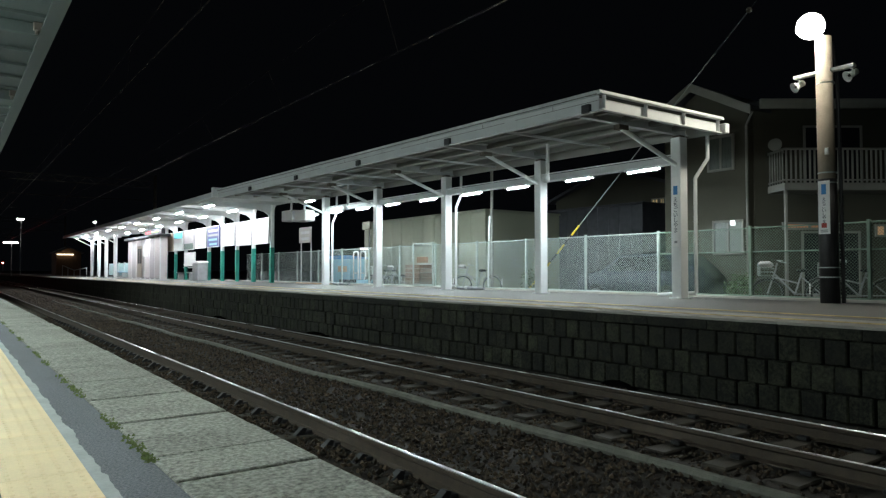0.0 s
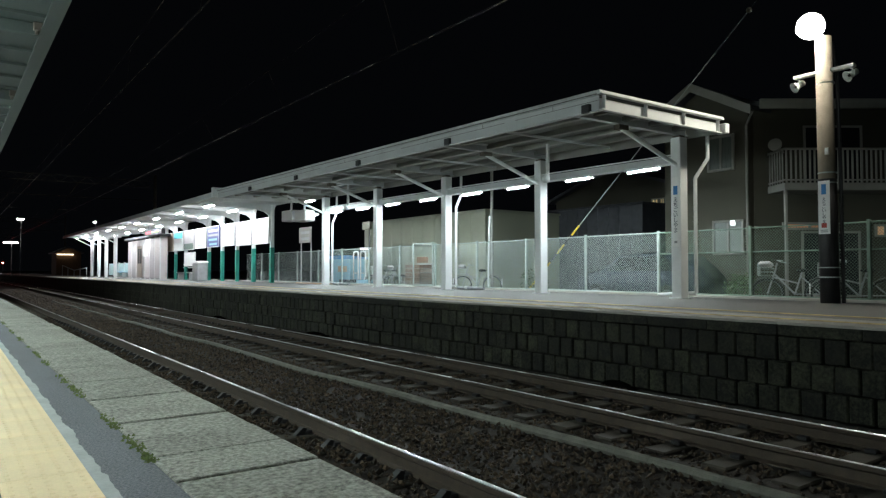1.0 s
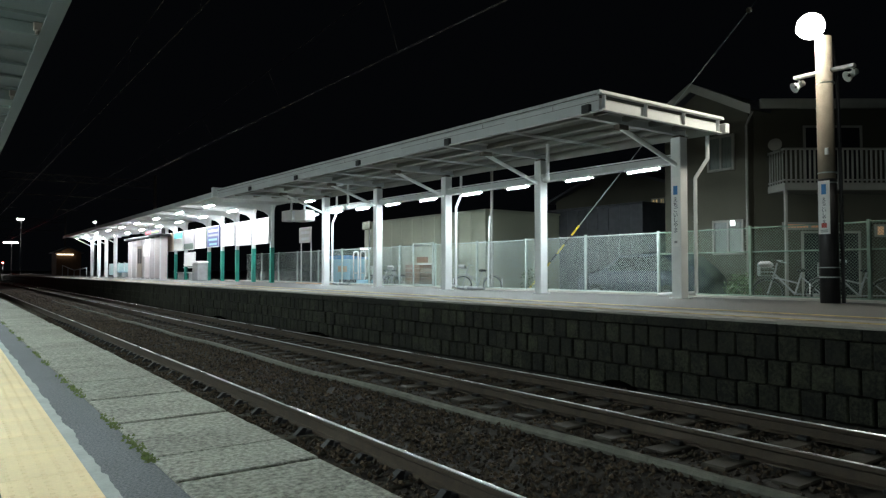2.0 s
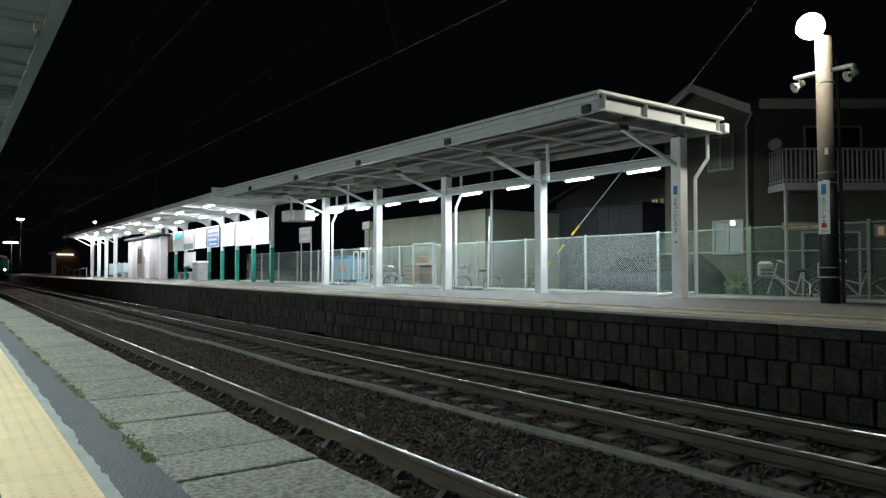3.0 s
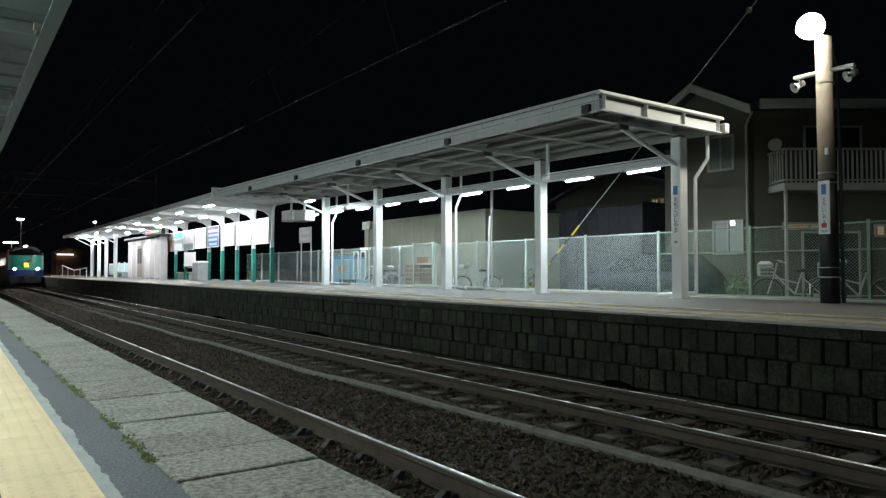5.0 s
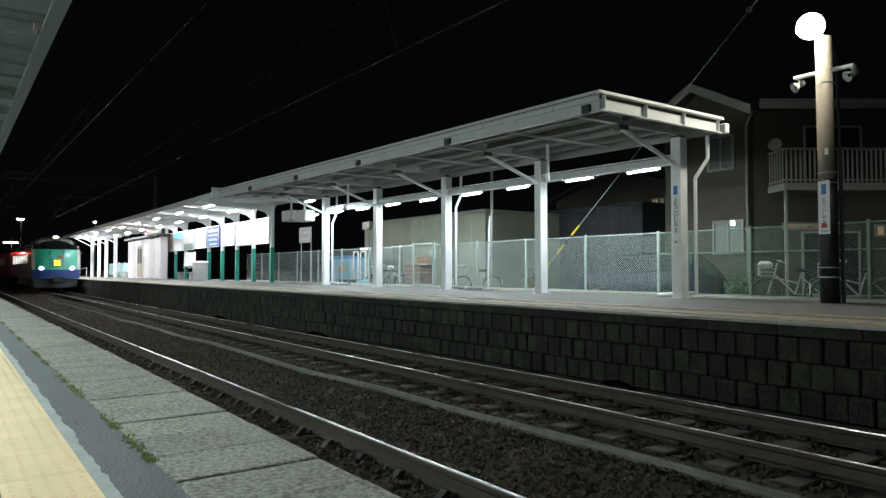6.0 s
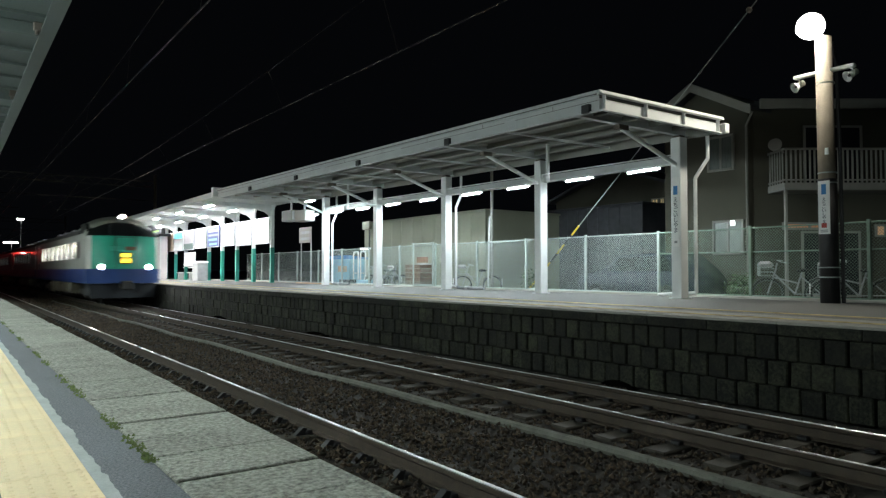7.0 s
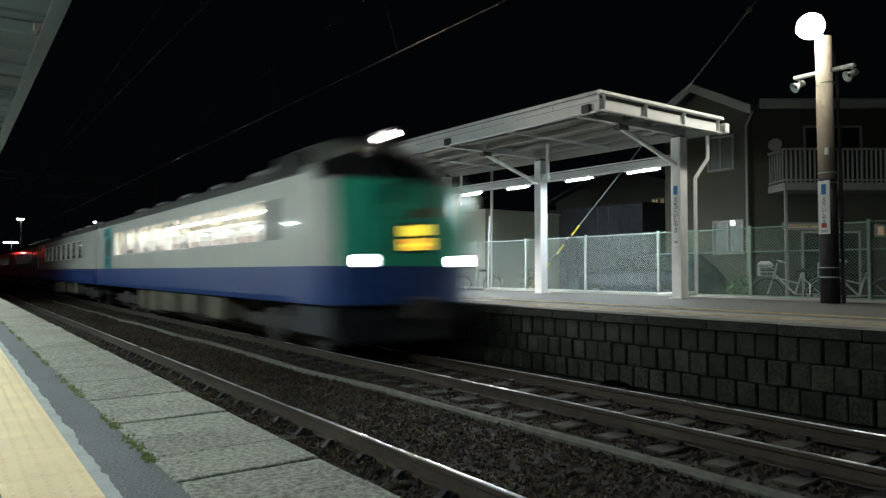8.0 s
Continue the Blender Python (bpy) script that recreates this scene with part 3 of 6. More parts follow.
        tray = [bm.verts.new((COL_X + sx * 0.09, y, z - 0.055 + sz)) for y, z in ((ya, za), (yb, zb)) for sx, sz in ((-1, 0), (1, 0), (1, 0.02), (-1, 0.02))]
        for f in ((0, 1, 2, 3), (7, 6, 5, 4), (0, 4, 5, 1), (1, 5, 6, 2), (2, 6, 7, 3), (3, 7, 4, 0)):
            bm.faces.new([tray[j] for j in f])
        part("cable_tray", bm, M_STEELW, c, "white cable tray")
        bm = BM()
        tube(bm, (COL_X - 0.09, ya, za + 0.13), (COL_X - 0.09, yb, zb + 0.13), 0.014, 6)
        part("cable_conduit", bm, M_STEELW, c)
    # splice plates with bolts on the fascia
    for y in (10.3, 14.5, 18.7, 22.9):
        bm = BM()
        box(bm, xa - 0.006, xa - 0.0005, y - 0.16, y + 0.16, zroof(y) + 0.04, zroof(y) + 0.23, 0.001)
        sp = part("splice_plate", bm, M_STEEL, c)
        for dy in (-0.11, -0.04, 0.04, 0.11):
            for dz in (0.08, 0.19):
                bm = BM()
                tube(bm, (xa - 0.006, y + dy, zroof(y) + dz), (xa - 0.016, y + dy, zroof(y) + dz), 0.014, 6)
                part("bolt", bm, M_STEEL, sp)
    bm = BM()
    box(bm, xb + 0.10, xb + 0.24, y0 - 0.10, y0 + 0.12, 4.22, 4.42, 0.015)
    part("end_lamp_box", bm, M_STEELW, c, "small white box at the gutter end")
    # rain pipes
    for y in (8.75, 16.95, 25.15):
        bm = BM()
        o = 0.45 if y < 10 else 0.30
        pipe(bm, [(xb + 0.08, y - o, zroof(y) + 0.05), (xb + 0.08, y - o, 3.75), (COL_X + 0.16, y - 0.27, 3.35), (COL_X + 0.16, y - 0.27, FAR_Z + 0.12), (COL_X + 0.22, y + 0.4, FAR_Z + 0.08), (COL_X + 0.5, y + 0.9, FAR_Z + 0.05)], 0.038, 10)
        part("rain_pipe", bm, M_STEELW, c, "white rain pipe")
    return c


build_far_platform()
build_far_canopy()
first = tube_light("canopy_lamp", "lit fluorescent lamp under the canopy beam", COL_X - 0.02, 9.66, 3.632, 0.75, M_TUBE, "canopy lamps")
for y in (11.55, 13.72, 15.70, 17.93, 20.05, 22.15, 24.2, 26.3):
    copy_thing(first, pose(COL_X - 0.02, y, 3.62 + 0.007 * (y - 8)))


# ---- fence along the back of the far platform ----
def build_fence(y0, y1, label, M_GALV, name="mesh_fence", h=1.47, bars=(0.06, 1.45)):
    f = root(name, label, "fence", "fence panels", loc=(FENCE_X, y0, FAR_Z))
    w = y1 - y0
    bm = BM()
    box(bm, -0.03, 0.03, -0.03, 0.03, 0, h + 0.03, 0.004)
    part("post", bm, M_GALV, f)
    for z in bars:
        bm = BM()
        tube(bm, (0, 0.03, z), (0, w - 0.03, z), 0.016, 6)
        part("rail_bar", bm, M_GALV, f)
    V, Fc = [], []
    step, r = 0.060, 0.0022
    z0, z1 = 0.08, h - 0.04
    H = z1 - z0
    for sgn in (1, -1):
        c = -H
        while c < w:
            ya, yb = max(c, 0.03), min(c + H, w - 0.03)
            if yb > ya:
                za, zb = ya - c, yb - c
                if sgn < 0:
                    za, zb = H - za, H - zb
                k = len(V)
                dx = 0.003 * sgn
                for y, z in ((ya, za), (yb, zb)):
                    V += [(dx - r, y, z0 + z - r), (dx + r, y, z0 + z - r), (dx, y, z0 + z + r * 1.6)]
                Fc += [(k, k + 1, k + 4, k + 3), (k + 1, k + 2, k + 5, k + 4), (k + 2, k, k + 3, k + 5)]
            c += step
    m = loose("wire_mesh", V, Fc, M_GALV, f)
    tagged(m, "diamond wire mesh", kind="stuff")
    return f


fences = [1.1 + 2.26 * i for i in range(16)]
base = build_fence(fences[0], fences[1], "dull green chain-link fence panel with slim posts", M_GALVG, bars=(0.06, 0.96, 1.45))
for y in fences[1:4]:
    copy_thing(base, pose(FENCE_X, y, FAR_Z))
base = build_fence(fences[4], fences[5], "galvanised chain-link fence panel with slim posts", M_GALV)
for y in fences[5:]:
    copy_thing(base, pose(FENCE_X, y, FAR_Z))


def build_gate():
    g = root("fence_gate", "narrow pale steel gate frame set in the fence", "gate", loc=(FENCE_X - 0.05, 19.25, FAR_Z + 0.05))
    for y in (0.0, 1.2):
        bm = BM()
        box(bm, -0.022, 0.022, y - 0.022, y + 0.022, 0, 1.5, 0.004)
        part("stile", bm, M_GALV, g)
    for z in (0.05, 0.75, 1.46):
        bm = BM()
        box(bm, -0.02, 0.02, 0.03, 1.17, z - 0.02, z + 0.02, 0.003)
        part("gate_rail", bm, M_GALV, g)
    bm = BM()
    box(bm, -0.03, -0.022, 0.25, 0.95, 0.80, 1.0, 0.003)
    part("notice_plate", bm, M_PLATE, g, "rust-brown notice plate")


M_HOSE = mat("orange_hose", (0.55, 0.34, 0.2), 0.6, var=0.2, scale=5, bump=0)
build_gate()
hose = root("garden_hose", "orange hose lying along the foot of the fence", "hose", loc=(0, 0, FAR_Z + 0.02))
bm = BM()
pipe(bm, [(13.0, 29.6, 0), (13.12, 28.4, 0), (13.05, 27.4, 0), (13.18, 26.3, 0), (13.22, 25.0, 0)], 0.022)
part("tubing", bm, M_HOSE, hose)
for y in (16.75, 25.0):
    dp = root("ground_pipe", "grey rainwater pipe lying on the platform", "pipe", "rainwater pipes", loc=(12.5, y, FAR_Z + 0.06))
    bm = BM()
    pipe(bm, [(0.0, 0.0, 0.1), (0.02, -0.06, 0.02), (0.08, -0.16, 0.0), (0.2, -1.1, 0.0)], 0.05, 12)
    part("run", bm, M_GREYBOX, dp)
    bm = BM()
    tube(bm, (0.1, -0.35, 0), (0.115, -0.45, 0), 0.06, 12)
    part("coupling", bm, M_STEEL, dp)
kerb = BM()
box(kerb, FENCE_X - 0.12, FENCE_X + 0.12, 0, 60, FAR_Z - 0.02, FAR_Z + 0.05, 0.01)
tagged(part("kerb", kerb, M_COPING2), "pale concrete kerb under the fence", "kerb", kind="structure")


# ---- lamp post ----
def build_lamp_post():
    p = root("lamp_post", "concrete pole with lit lamp, loudspeakers and station name plate", "lamp post", loc=(12.75, 5.98, FAR_Z))
    bm = BM()
    tube(bm, (0, 0, 0), (-0.06, 0.02, 4.75), 0.152, 20, 0.135)
    part("pole", bm, M_CONC, p, "tapered concrete pole", smooth=True)
    bm = BM()
    tube(bm, (0, 0, 0), (-0.028, 0.01, 2.2), 0.160, 20, 0.154)
    part("wrap", bm, M_DARK, p, "black protective wrap", smooth=True)
    for z in (0.45, 0.62, 2.12, 2.3, 3.9):
        bm = BM()
        tube(bm, (-0.0126 * z, 0, z), (-0.0126 * z, 0, z + 0.02), 0.167 - 0.004 * z, 20)
        part("steel_band", bm, M_GALV, p)
    bm = BM()
    pipe(bm, [(0.17, -0.15, 0), (0.13, -0.15, 2.5), (0.07, -0.14, 4.2), (0.0, -0.10, 4.65)], 0.034)
    part("conduit", bm, M_DARK, p)
    bm = BM()
    pipe(bm, [(-0.06, 0.02, 4.6), (-0.05, 0.04, 4.8)], 0.03)
    part("lamp_arm", bm, M_STEELW, p)
    bm = BM()
    bmesh.ops.create_uvsphere(bm, u_segments=20, v_segments=12, radius=0.155, matrix=Matrix.Translation((-0.16, 0.235, 4.95)) @ Matrix.Diagonal((1, 1.3, 0.95, 1)))
    part("lamp_globe", bm, M_POSTLAMP, p, "glaring white lamp", smooth=True)
    # white bowl added to keep lamp light off the house, open towards the tracks
    bm = BM()
    turn = Vector((-0.82, -0.22, -0.42)).to_track_quat("Z", "Y").to_matrix().to_4x4()
    centre = Matrix.Translation((-0.14, 0.225, 4.965)) @ turn
    rows = []
    for r, angles in ((0.285, range(0, 61, 5)), (0.272, range(60, -1, -5))):
        for a in angles:
            t = radians(180 - a)
            rows.append([bm.verts.new(centre @ Vector((r * math.sin(t) * math.cos(u), r * math.sin(t) * math.sin(u), r * math.cos(t)))) for u in [2 * math.pi * k / 24 for k in range(24)]])
    for ra, rb in zip(rows[:-1], rows[1:]):
        for k in range(24):
            bm.faces.new((ra[k], ra[(k + 1) % 24], rb[(k + 1) % 24], rb[k]))
    bmesh.ops.remove_doubles(bm, verts=bm.verts, dist=0.0005)
    part("added_shade_bowl", bm, M_STEELW, p, "white bowl added to keep lamp light off the house", smooth=True)
    bm = BM()
    box(bm, -0.10, 0.0, -0.50, 0.55, 4.10, 4.16, 0.006)
    part("cross_arm", bm, M_STEELW, p)
    for y in (-0.42, 0.50):
        bm = BM()
        # a short reflex horn hung below the arm, its mouth towards the platform
        tilt = Matrix.Translation((-0.06, y, 3.97)) @ Vector((-0.75, 0.45, -0.5)).to_track_quat("Z", "Y").to_matrix().to_4x4()
        rings = [[bm.verts.new(tilt @ Vector((r * math.cos(2 * math.pi * k / 18), r * math.sin(2 * math.pi * k / 18), d))) for k in range(18)]
                 for r, d in ((0.03, -0.15), (0.055, -0.14), (0.055, -0.02), (0.065, 0.0), (0.095, 0.06), (0.10, 0.065), (0.094, 0.06), (0.05, 0.0), (0.035, -0.02))]
        for ra, rb in zip(rings[:-1], rings[1:]):
            for k in range(18):
                bm.faces.new((ra[k], ra[(k + 1) % 18], rb[(k + 1) % 18], rb[k]))
        bm.faces.new(rings[0])
        bm.faces.new(rings[-1])
        horn = part("loudspeaker", bm, M_STEELW, p, "pale horn loudspeaker", smooth=True)
        bm = BM()
        tube(bm, tilt @ Vector((0, 0, -0.018)), tilt @ Vector((0, 0, 0.03)), 0.034, 12, 0.02)
        part("horn_plug", bm, M_DARK, horn, "dark centre plug")
        bm = BM()
        pipe(bm, [(-0.05, y, 4.10), (-0.05, y - 0.07, 4.04), (-0.05, y - 0.07, 3.96)], 0.012, 6)
        part("horn_bracket", bm, M_STEELW, horn)
    pl = BM()
    box(pl, -0.187, -0.175, -0.105, 0.095, 1.22, 2.16, 0.003)
    plate = part("name_plate", pl, M_WHITEP, p, "white vertical station name plate")
    bm = BM()
    box(bm, -0.193, -0.188, -0.045, 0.035, 1.92, 2.10)
    part("blue_mark", bm, M_BLUE, plate)
    for i, ch in enumerate("えちごいしやま"):
        words("letter", ch, 0.075, M_INK, plate, pose(-0.190, -0.005, 1.83 - 0.066 * i) @ Matrix(((0, 0, -1, 0), (-1, 0, 0, 0), (0, 1, 0, 0), (0, 0, 0, 1))))
    bm = BM()
    box(bm, -0.193, -0.188, -0.05, 0.04, 1.33, 1.41)
    part("red_mark", bm, M_RED, plate)
    bm = BM()
    for k in range(2):
        box(bm, -0.191, -0.188, -0.07, 0.06, 1.25 + 0.03 * k, 1.265 + 0.03 * k)
    part("small_print", bm, M_GREYBOX, plate)
    bm = BM()
    box(bm, -0.185, -0.15, -0.09, -0.03, 2.62, 2.74, 0.004)
    part("tag", bm, M_WHITEP, p)


def build_column_sign():
    s = root("column_sign", "station name lettered down a white column with blue square", "sign", loc=(COL_X - 0.1245, 8.75, 0))
    bm = BM()
    box(bm, -0.003, 0.003, -0.085, 0.085, 1.95, 3.38)
    part("plate", bm, M_WHITEP, s)
    bm = BM()
    box(bm, -0.007, -0.0035, -0.05, 0.05, 3.02, 3.2)
    part("blue_mark", bm, M_BLUE, s)
    for i, ch in enumerate("えちごいしやま"):
        words("letter", ch, 0.115, M_INK, s, pose(-0.006, 0, 2.91 - 0.105 * i) @ Matrix(((0, 0, -1, 0), (-1, 0, 0, 0), (0, 1, 0, 0), (0, 0, 0, 1))))
    bm = BM()
    box(bm, -0.006, -0.0035, -0.035, 0.035, 2.02, 2.07)
    part("small_mark", bm, M_GREYBOX, s)


build_lamp_post()
build_column_sign()


# ---- older canopy, boards and waiting room further along ----
def build_old_canopy():
    c = root("old_canopy", "older pale canopy lit white from below", "canopy", kind="structure")
    y0, y1 = 28.6, 73.5
    bm = BM()
    prism(bm, [(8.97, 4.60), (12.9, 4.60), (12.9, 4.66), (8.97, 4.66)], y0, y1)
    part("roof_deck", bm, M_STEEL, c, "pale grey roof deck")
    bm = BM()
    box(bm, 8.88, 8.96, y0, y1, 4.48, 4.70, 0.01)
    part("front_fascia", bm, M_STEEL, c)
    bm = BM()
    box(bm, 8.85, 11.0, y0 - 0.1, y0 + 0.12, 4.50, 4.88, 0.01)
    part("end_box", bm, M_STEELW, c)
    for y in [31.5 + 2.42 * i for i in range(9) if i != 5] + [53.3, 56.0]:
        bm = BM()
        box(bm, 12.52, 12.68, y - 0.08, y + 0.08, 2.55, 4.60, 0.01)
        col = part("column", bm, M_STEELW, c, "white steel column")
        bm = BM()
        box(bm, 12.51, 12.69, y - 0.09, y + 0.09, FAR_Z, 2.56, 0.01)
        part("column_foot", bm, M_GREEN if y < 52 else M_STEELW, col, "green painted foot" if y < 52 else "")
        bm = BM()
        prism(bm, [(12.6, 4.30), (12.6, 4.6), (8.97, 4.6), (8.97, 4.50)], y - 0.05, y + 0.05)
        part("rafter", bm, M_STEELW, c)
        bm = BM()
        prism(bm, [(12.52, 4.32), (12.52, 3.85), (12.40, 4.10), (12.20, 4.24), (11.8, 4.34)], y - 0.03, y + 0.03)
        part("knee_plate", bm, M_STEELW, c, "curved knee plate")
        bm = BM()
        prism(bm, [(y + 0.08, 4.58), (y + 0.08, 4.10), (y + 0.20, 4.40), (y + 0.42, 4.58)], 12.56, 12.64, axis="x")
        prism(bm, [(y - 0.08, 4.58), (y - 0.08, 4.10), (y - 0.20, 4.40), (y - 0.42, 4.58)], 12.56, 12.64, axis="x")
        part("side_bracket", bm, M_STEELW, c, "curved side brackets")
    # wider columns under the far end
    for y in (60.2, 64.1, 67.5, 71.0):
        bm = BM()
        box(bm, 10.88, 11.12, y - 0.16, y + 0.16, FAR_Z, 4.30, 0.02)
        part("end_column", bm, M_STEELW, c, "broad white steel column")
        bm = BM()
        prism(bm, [(12.8, 4.45), (12.8, 4.6), (8.97, 4.6), (8.97, 4.50), (10.9, 4.30), (11.1, 4.30)], y - 0.05, y + 0.05)
        part("end_rafter", bm, M_STEELW, c)
        bm = BM()
        tube(bm, (10.9, y, 3.7), (9.4, y, 4.5), 0.04, 8)
        part("end_brace", bm, M_STEELW, c)
    return c


def build_board(y, w, z0, z1, label, kind):
    b = root("notice_board", label, "notice board", "platform boards", loc=(12.46, y, 0))
    bm = BM()
    box(bm, -0.03, 0.03, 0, w, z0, z1, 0.008)
    part("panel", bm, {"blue": M_POSTER, "beige": M_BEIGE, "footer": M_PALE2}.get(kind, M_WHITEP), b)
    bm = BM()
    for a in (0, w - 0.04):
        box(bm, -0.04, -0.031, a, a + 0.04, z0, z1)
    for a in (z0, z1 - 0.04):
        box(bm, -0.04, -0.031, 0.04, w - 0.04, a, a + 0.04)
    part("frame", bm, M_STEEL, b)
    rng = random.Random(int(y * 10))
    if kind == "header":
        bm = BM()
        box(bm, -0.036, -0.031, 0.05, w - 0.05, z1 - 0.45, z1 - 0.06)
        part("header_band", bm, M_CYAN, b, "cyan header band")
    if kind == "footer":
        bm = BM()
        box(bm, -0.036, -0.031, 0.05, w - 0.05, z0 + 0.06, z0 + 0.42)
        part("footer_band", bm, M_TEALBAND, b, "grey-green footer band")
    if kind in ("print", "blue"):
        for k in range(4):
            bm = BM()
            za = z0 + 0.12 + (z1 - z0 - 0.2) * k / 4
            box(bm, -0.036, -0.031, 0.15 + rng.random() * 0.3, w - 0.2 - rng.random() * 0.4, za, za + 0.12)
            part("print_bar", bm, rng.choice((M_BLUE, M_GREYBOX, M_WHITEP, M_PALEBLUE)), b)
    return b


M_CYAN = mat("poster_cyan", (0.06, 0.36, 0.48), 0.5, var=0.15, scale=3, bump=0)
M_TEALBAND = mat("poster_grey_green", (0.10, 0.16, 0.13), 0.5, var=0.15, scale=3, bump=0)
M_BEIGE = mat("poster_beige", (0.50, 0.40, 0.30), 0.5, var=0.1, scale=2, bump=0)
M_POSTER = mat("poster_violet", (0.07, 0.08, 0.24), 0.5, var=0.2, scale=2, bump=0)
M_PALEBLUE = mat("poster_blue", (0.25, 0.5, 0.65), 0.5, var=0.2, scale=2, bump=0)


M_PALE2 = mat("pale_panel_grey", (0.44, 0.42, 0.43), 0.35, var=0.2, scale=1.5, bump=0.02, stretch=(1, 3, 0.5))


def build_windbreak():
    w = root("windbreak", "pale cyan windbreak panels on white posts", "windbreak", loc=(12.95, 59.5, FAR_Z))
    for i in range(6):
        bm = BM()
        box(bm, -0.02, 0.02, 2.4 * i + 0.06, 2.4 * i + 2.34, 0.15, 1.25, 0.006)
        part("panel", bm, M_PALECYAN, w)
        bm = BM()
        box(bm, -0.05, 0.05, 2.4 * i - 0.04, 2.4 * i + 0.05, 0.0, 1.35, 0.006)
        part("post", bm, M_STEELW, w)


M_PALECYAN = mat("pale_cyan_panel", (0.45, 0.66, 0.66), 0.4, var=0.12, scale=2, bump=0)


def build_waiting_room():
    r = root("waiting_room", "pale panelled platform waiting room with dark roof edge", "waiting room", loc=(11.7, 49.0, FAR_Z))
    Lw = 10.0
    for i in range(7):
        bm = BM()
        a = Lw * i / 7
        box(bm, 0.0, 0.06, a + 0.02, a + Lw / 7 - 0.02, 0.04, 2.85, 0.01)
        part("wall_panel", bm, (M_PALE, M_PALE2)[i % 2], r)
        bm = BM()
        box(bm, -0.015, 0.075, a - 0.03, a + 0.018, 0.0, 2.9, 0.005)
        part("mullion", bm, M_STEELW, r)
    bm = BM()
    box(bm, 0.06, 0.5, 0.0, 0.06, 0.0, 2.9, 0.01)
    part("end_wall", bm, M_PALE, r)
    bm = BM()
    box(bm, -0.25, 0.65, -0.2, Lw + 0.2, 2.9, 3.08, 0.02)
    part("roof", bm, M_DARK, r, "dark roof edge")
    bm = BM()
    box(bm, -0.03, 0.0 - 0.016, 3.4, 4.6, 1.6, 2.5, 0.004)
    part("poster", bm, M_WHITEP, r)
    bm = BM()
    box(bm, -0.03, -0.016, 5.1, 6.6, 0.1, 2.4, 0.004)
    d = part("door", bm, mat("beige_door", (0.34, 0.29, 0.23), 0.45, var=0.15, scale=2, bump=0.02), r, "beige sliding door")
    for a in (5.2, 5.9):
        bm = BM()
        box(bm, -0.036, -0.031, a, a + 0.6, 1.1, 2.2)
        part("door_pane", bm, M_DARK, d)


def build_led_sign():
    s = root("departure_sign", "hanging dark LED departure sign with lit line", "sign", loc=(11.3, 46.5, 4.02))
    bm = BM()
    box(bm, -0.12, 0.12, 0, 4.6, -0.17, 0.17, 0.01)
    part("case", bm, M_DARK, s)
    bm = BM()
    box(bm, -0.127, -0.121, 2.75, 4.3, -0.07, 0.08)
    part("lit_line", bm, glow("led_red", (1.0, 0.06, 0.08), 1.3, 0.03), s, "red glowing line")
    bm = BM()
    box(bm, -0.127, -0.121, 0.7, 2.6, -0.05, 0.06)
    part("lit_line", bm, glow("led_line", (0.35, 0.75, 0.10), 0.8, 0.03), s, "yellow-green glowing line")
    for y in (0.6, 4.0):
        bm = BM()
        box(bm, -0.02, 0.02, y - 0.02, y + 0.02, 0.17, 0.5)
        part("hanger", bm, M_STEEL, s)


def build_bin():
    b = root("litter_bin", "grey metal litter bin with pale lid", "bin", loc=(11.8, 40.2, FAR_Z))
    bm = BM()
    box(bm, -0.3, 0.3, -0.5, 0.5, 0.0, 1.0, 0.03)
    part("body", bm, M_GREYBOX, b)
    bm = BM()
    box(bm, -0.32, 0.32, -0.52, 0.52, 1.0, 1.12, 0.03)
    part("lid", bm, M_WHITEP, b)


def build_bench(x, y, label, material):
    b = root("bench", label, "bench", "platform benches", loc=(x, y, FAR_Z))
    for z, dx in ((0.42, -0.2), (0.42, 0.0), (0.75, 0.22), (0.95, 0.24)):
        bm = BM()
        box(bm, dx - 0.08, dx + 0.08, 0, 3.0, z, z + 0.05, 0.01)
        part("slat", bm, material, b)
    for yy in (0.2, 2.8):
        bm = BM()
        box(bm, -0.25, 0.2, yy - 0.03, yy + 0.03, 0, 0.42, 0.005)
        box(bm, 0.2, 0.3, yy - 0.03, yy + 0.03, 0, 1.0, 0.005)
        part("leg", bm, M_STEEL, b)


build_old_canopy()
build_board(31.5, 2.15, 2.75, 4.0, "blank white notice board between white columns", "plain")
build_board(33.95, 2.15, 2.75, 4.0, "blank white notice board between white columns", "plain")
build_board(36.4, 2.15, 2.8, 4.02, "blank white notice board between white columns", "plain")
build_board(38.9, 2.15, 2.8, 4.02, "violet-blue poster board with printed blocks", "blue")
build_board(41.35, 2.15, 2.8, 4.02, "white notice board with blue print", "print")
build_board(43.8, 2.15, 2.75, 4.02, "grey notice board with a grey-green footer", "footer")
build_board(46.2, 2.1, 2.75, 4.02, "white notice board with a cyan header", "header")
build_board(48.5, 2.1, 2.75, 4.02, "plain beige notice board", "beige")
build_board(43.5, 2.3, 1.72, 2.62, "low white notice board under the others", "plain")
build_waiting_room()
build_windbreak()
build_led_sign()
build_bin()
build_bench(12.9, 45.3, "white slatted platform bench", M_WHITEP)
build_bench(12.9, 62.0, "pale blue platform bench", M_PALEBLUE)
build_bench(12.9, 66.0, "pale blue platform bench", M_PALEBLUE)
first = tube_light("old_canopy_lamp", "lit fluorescent lamp under the older canopy", 11.2, 33.0, 4.33, 1.2, M_TUBE3, "older canopy lamps")
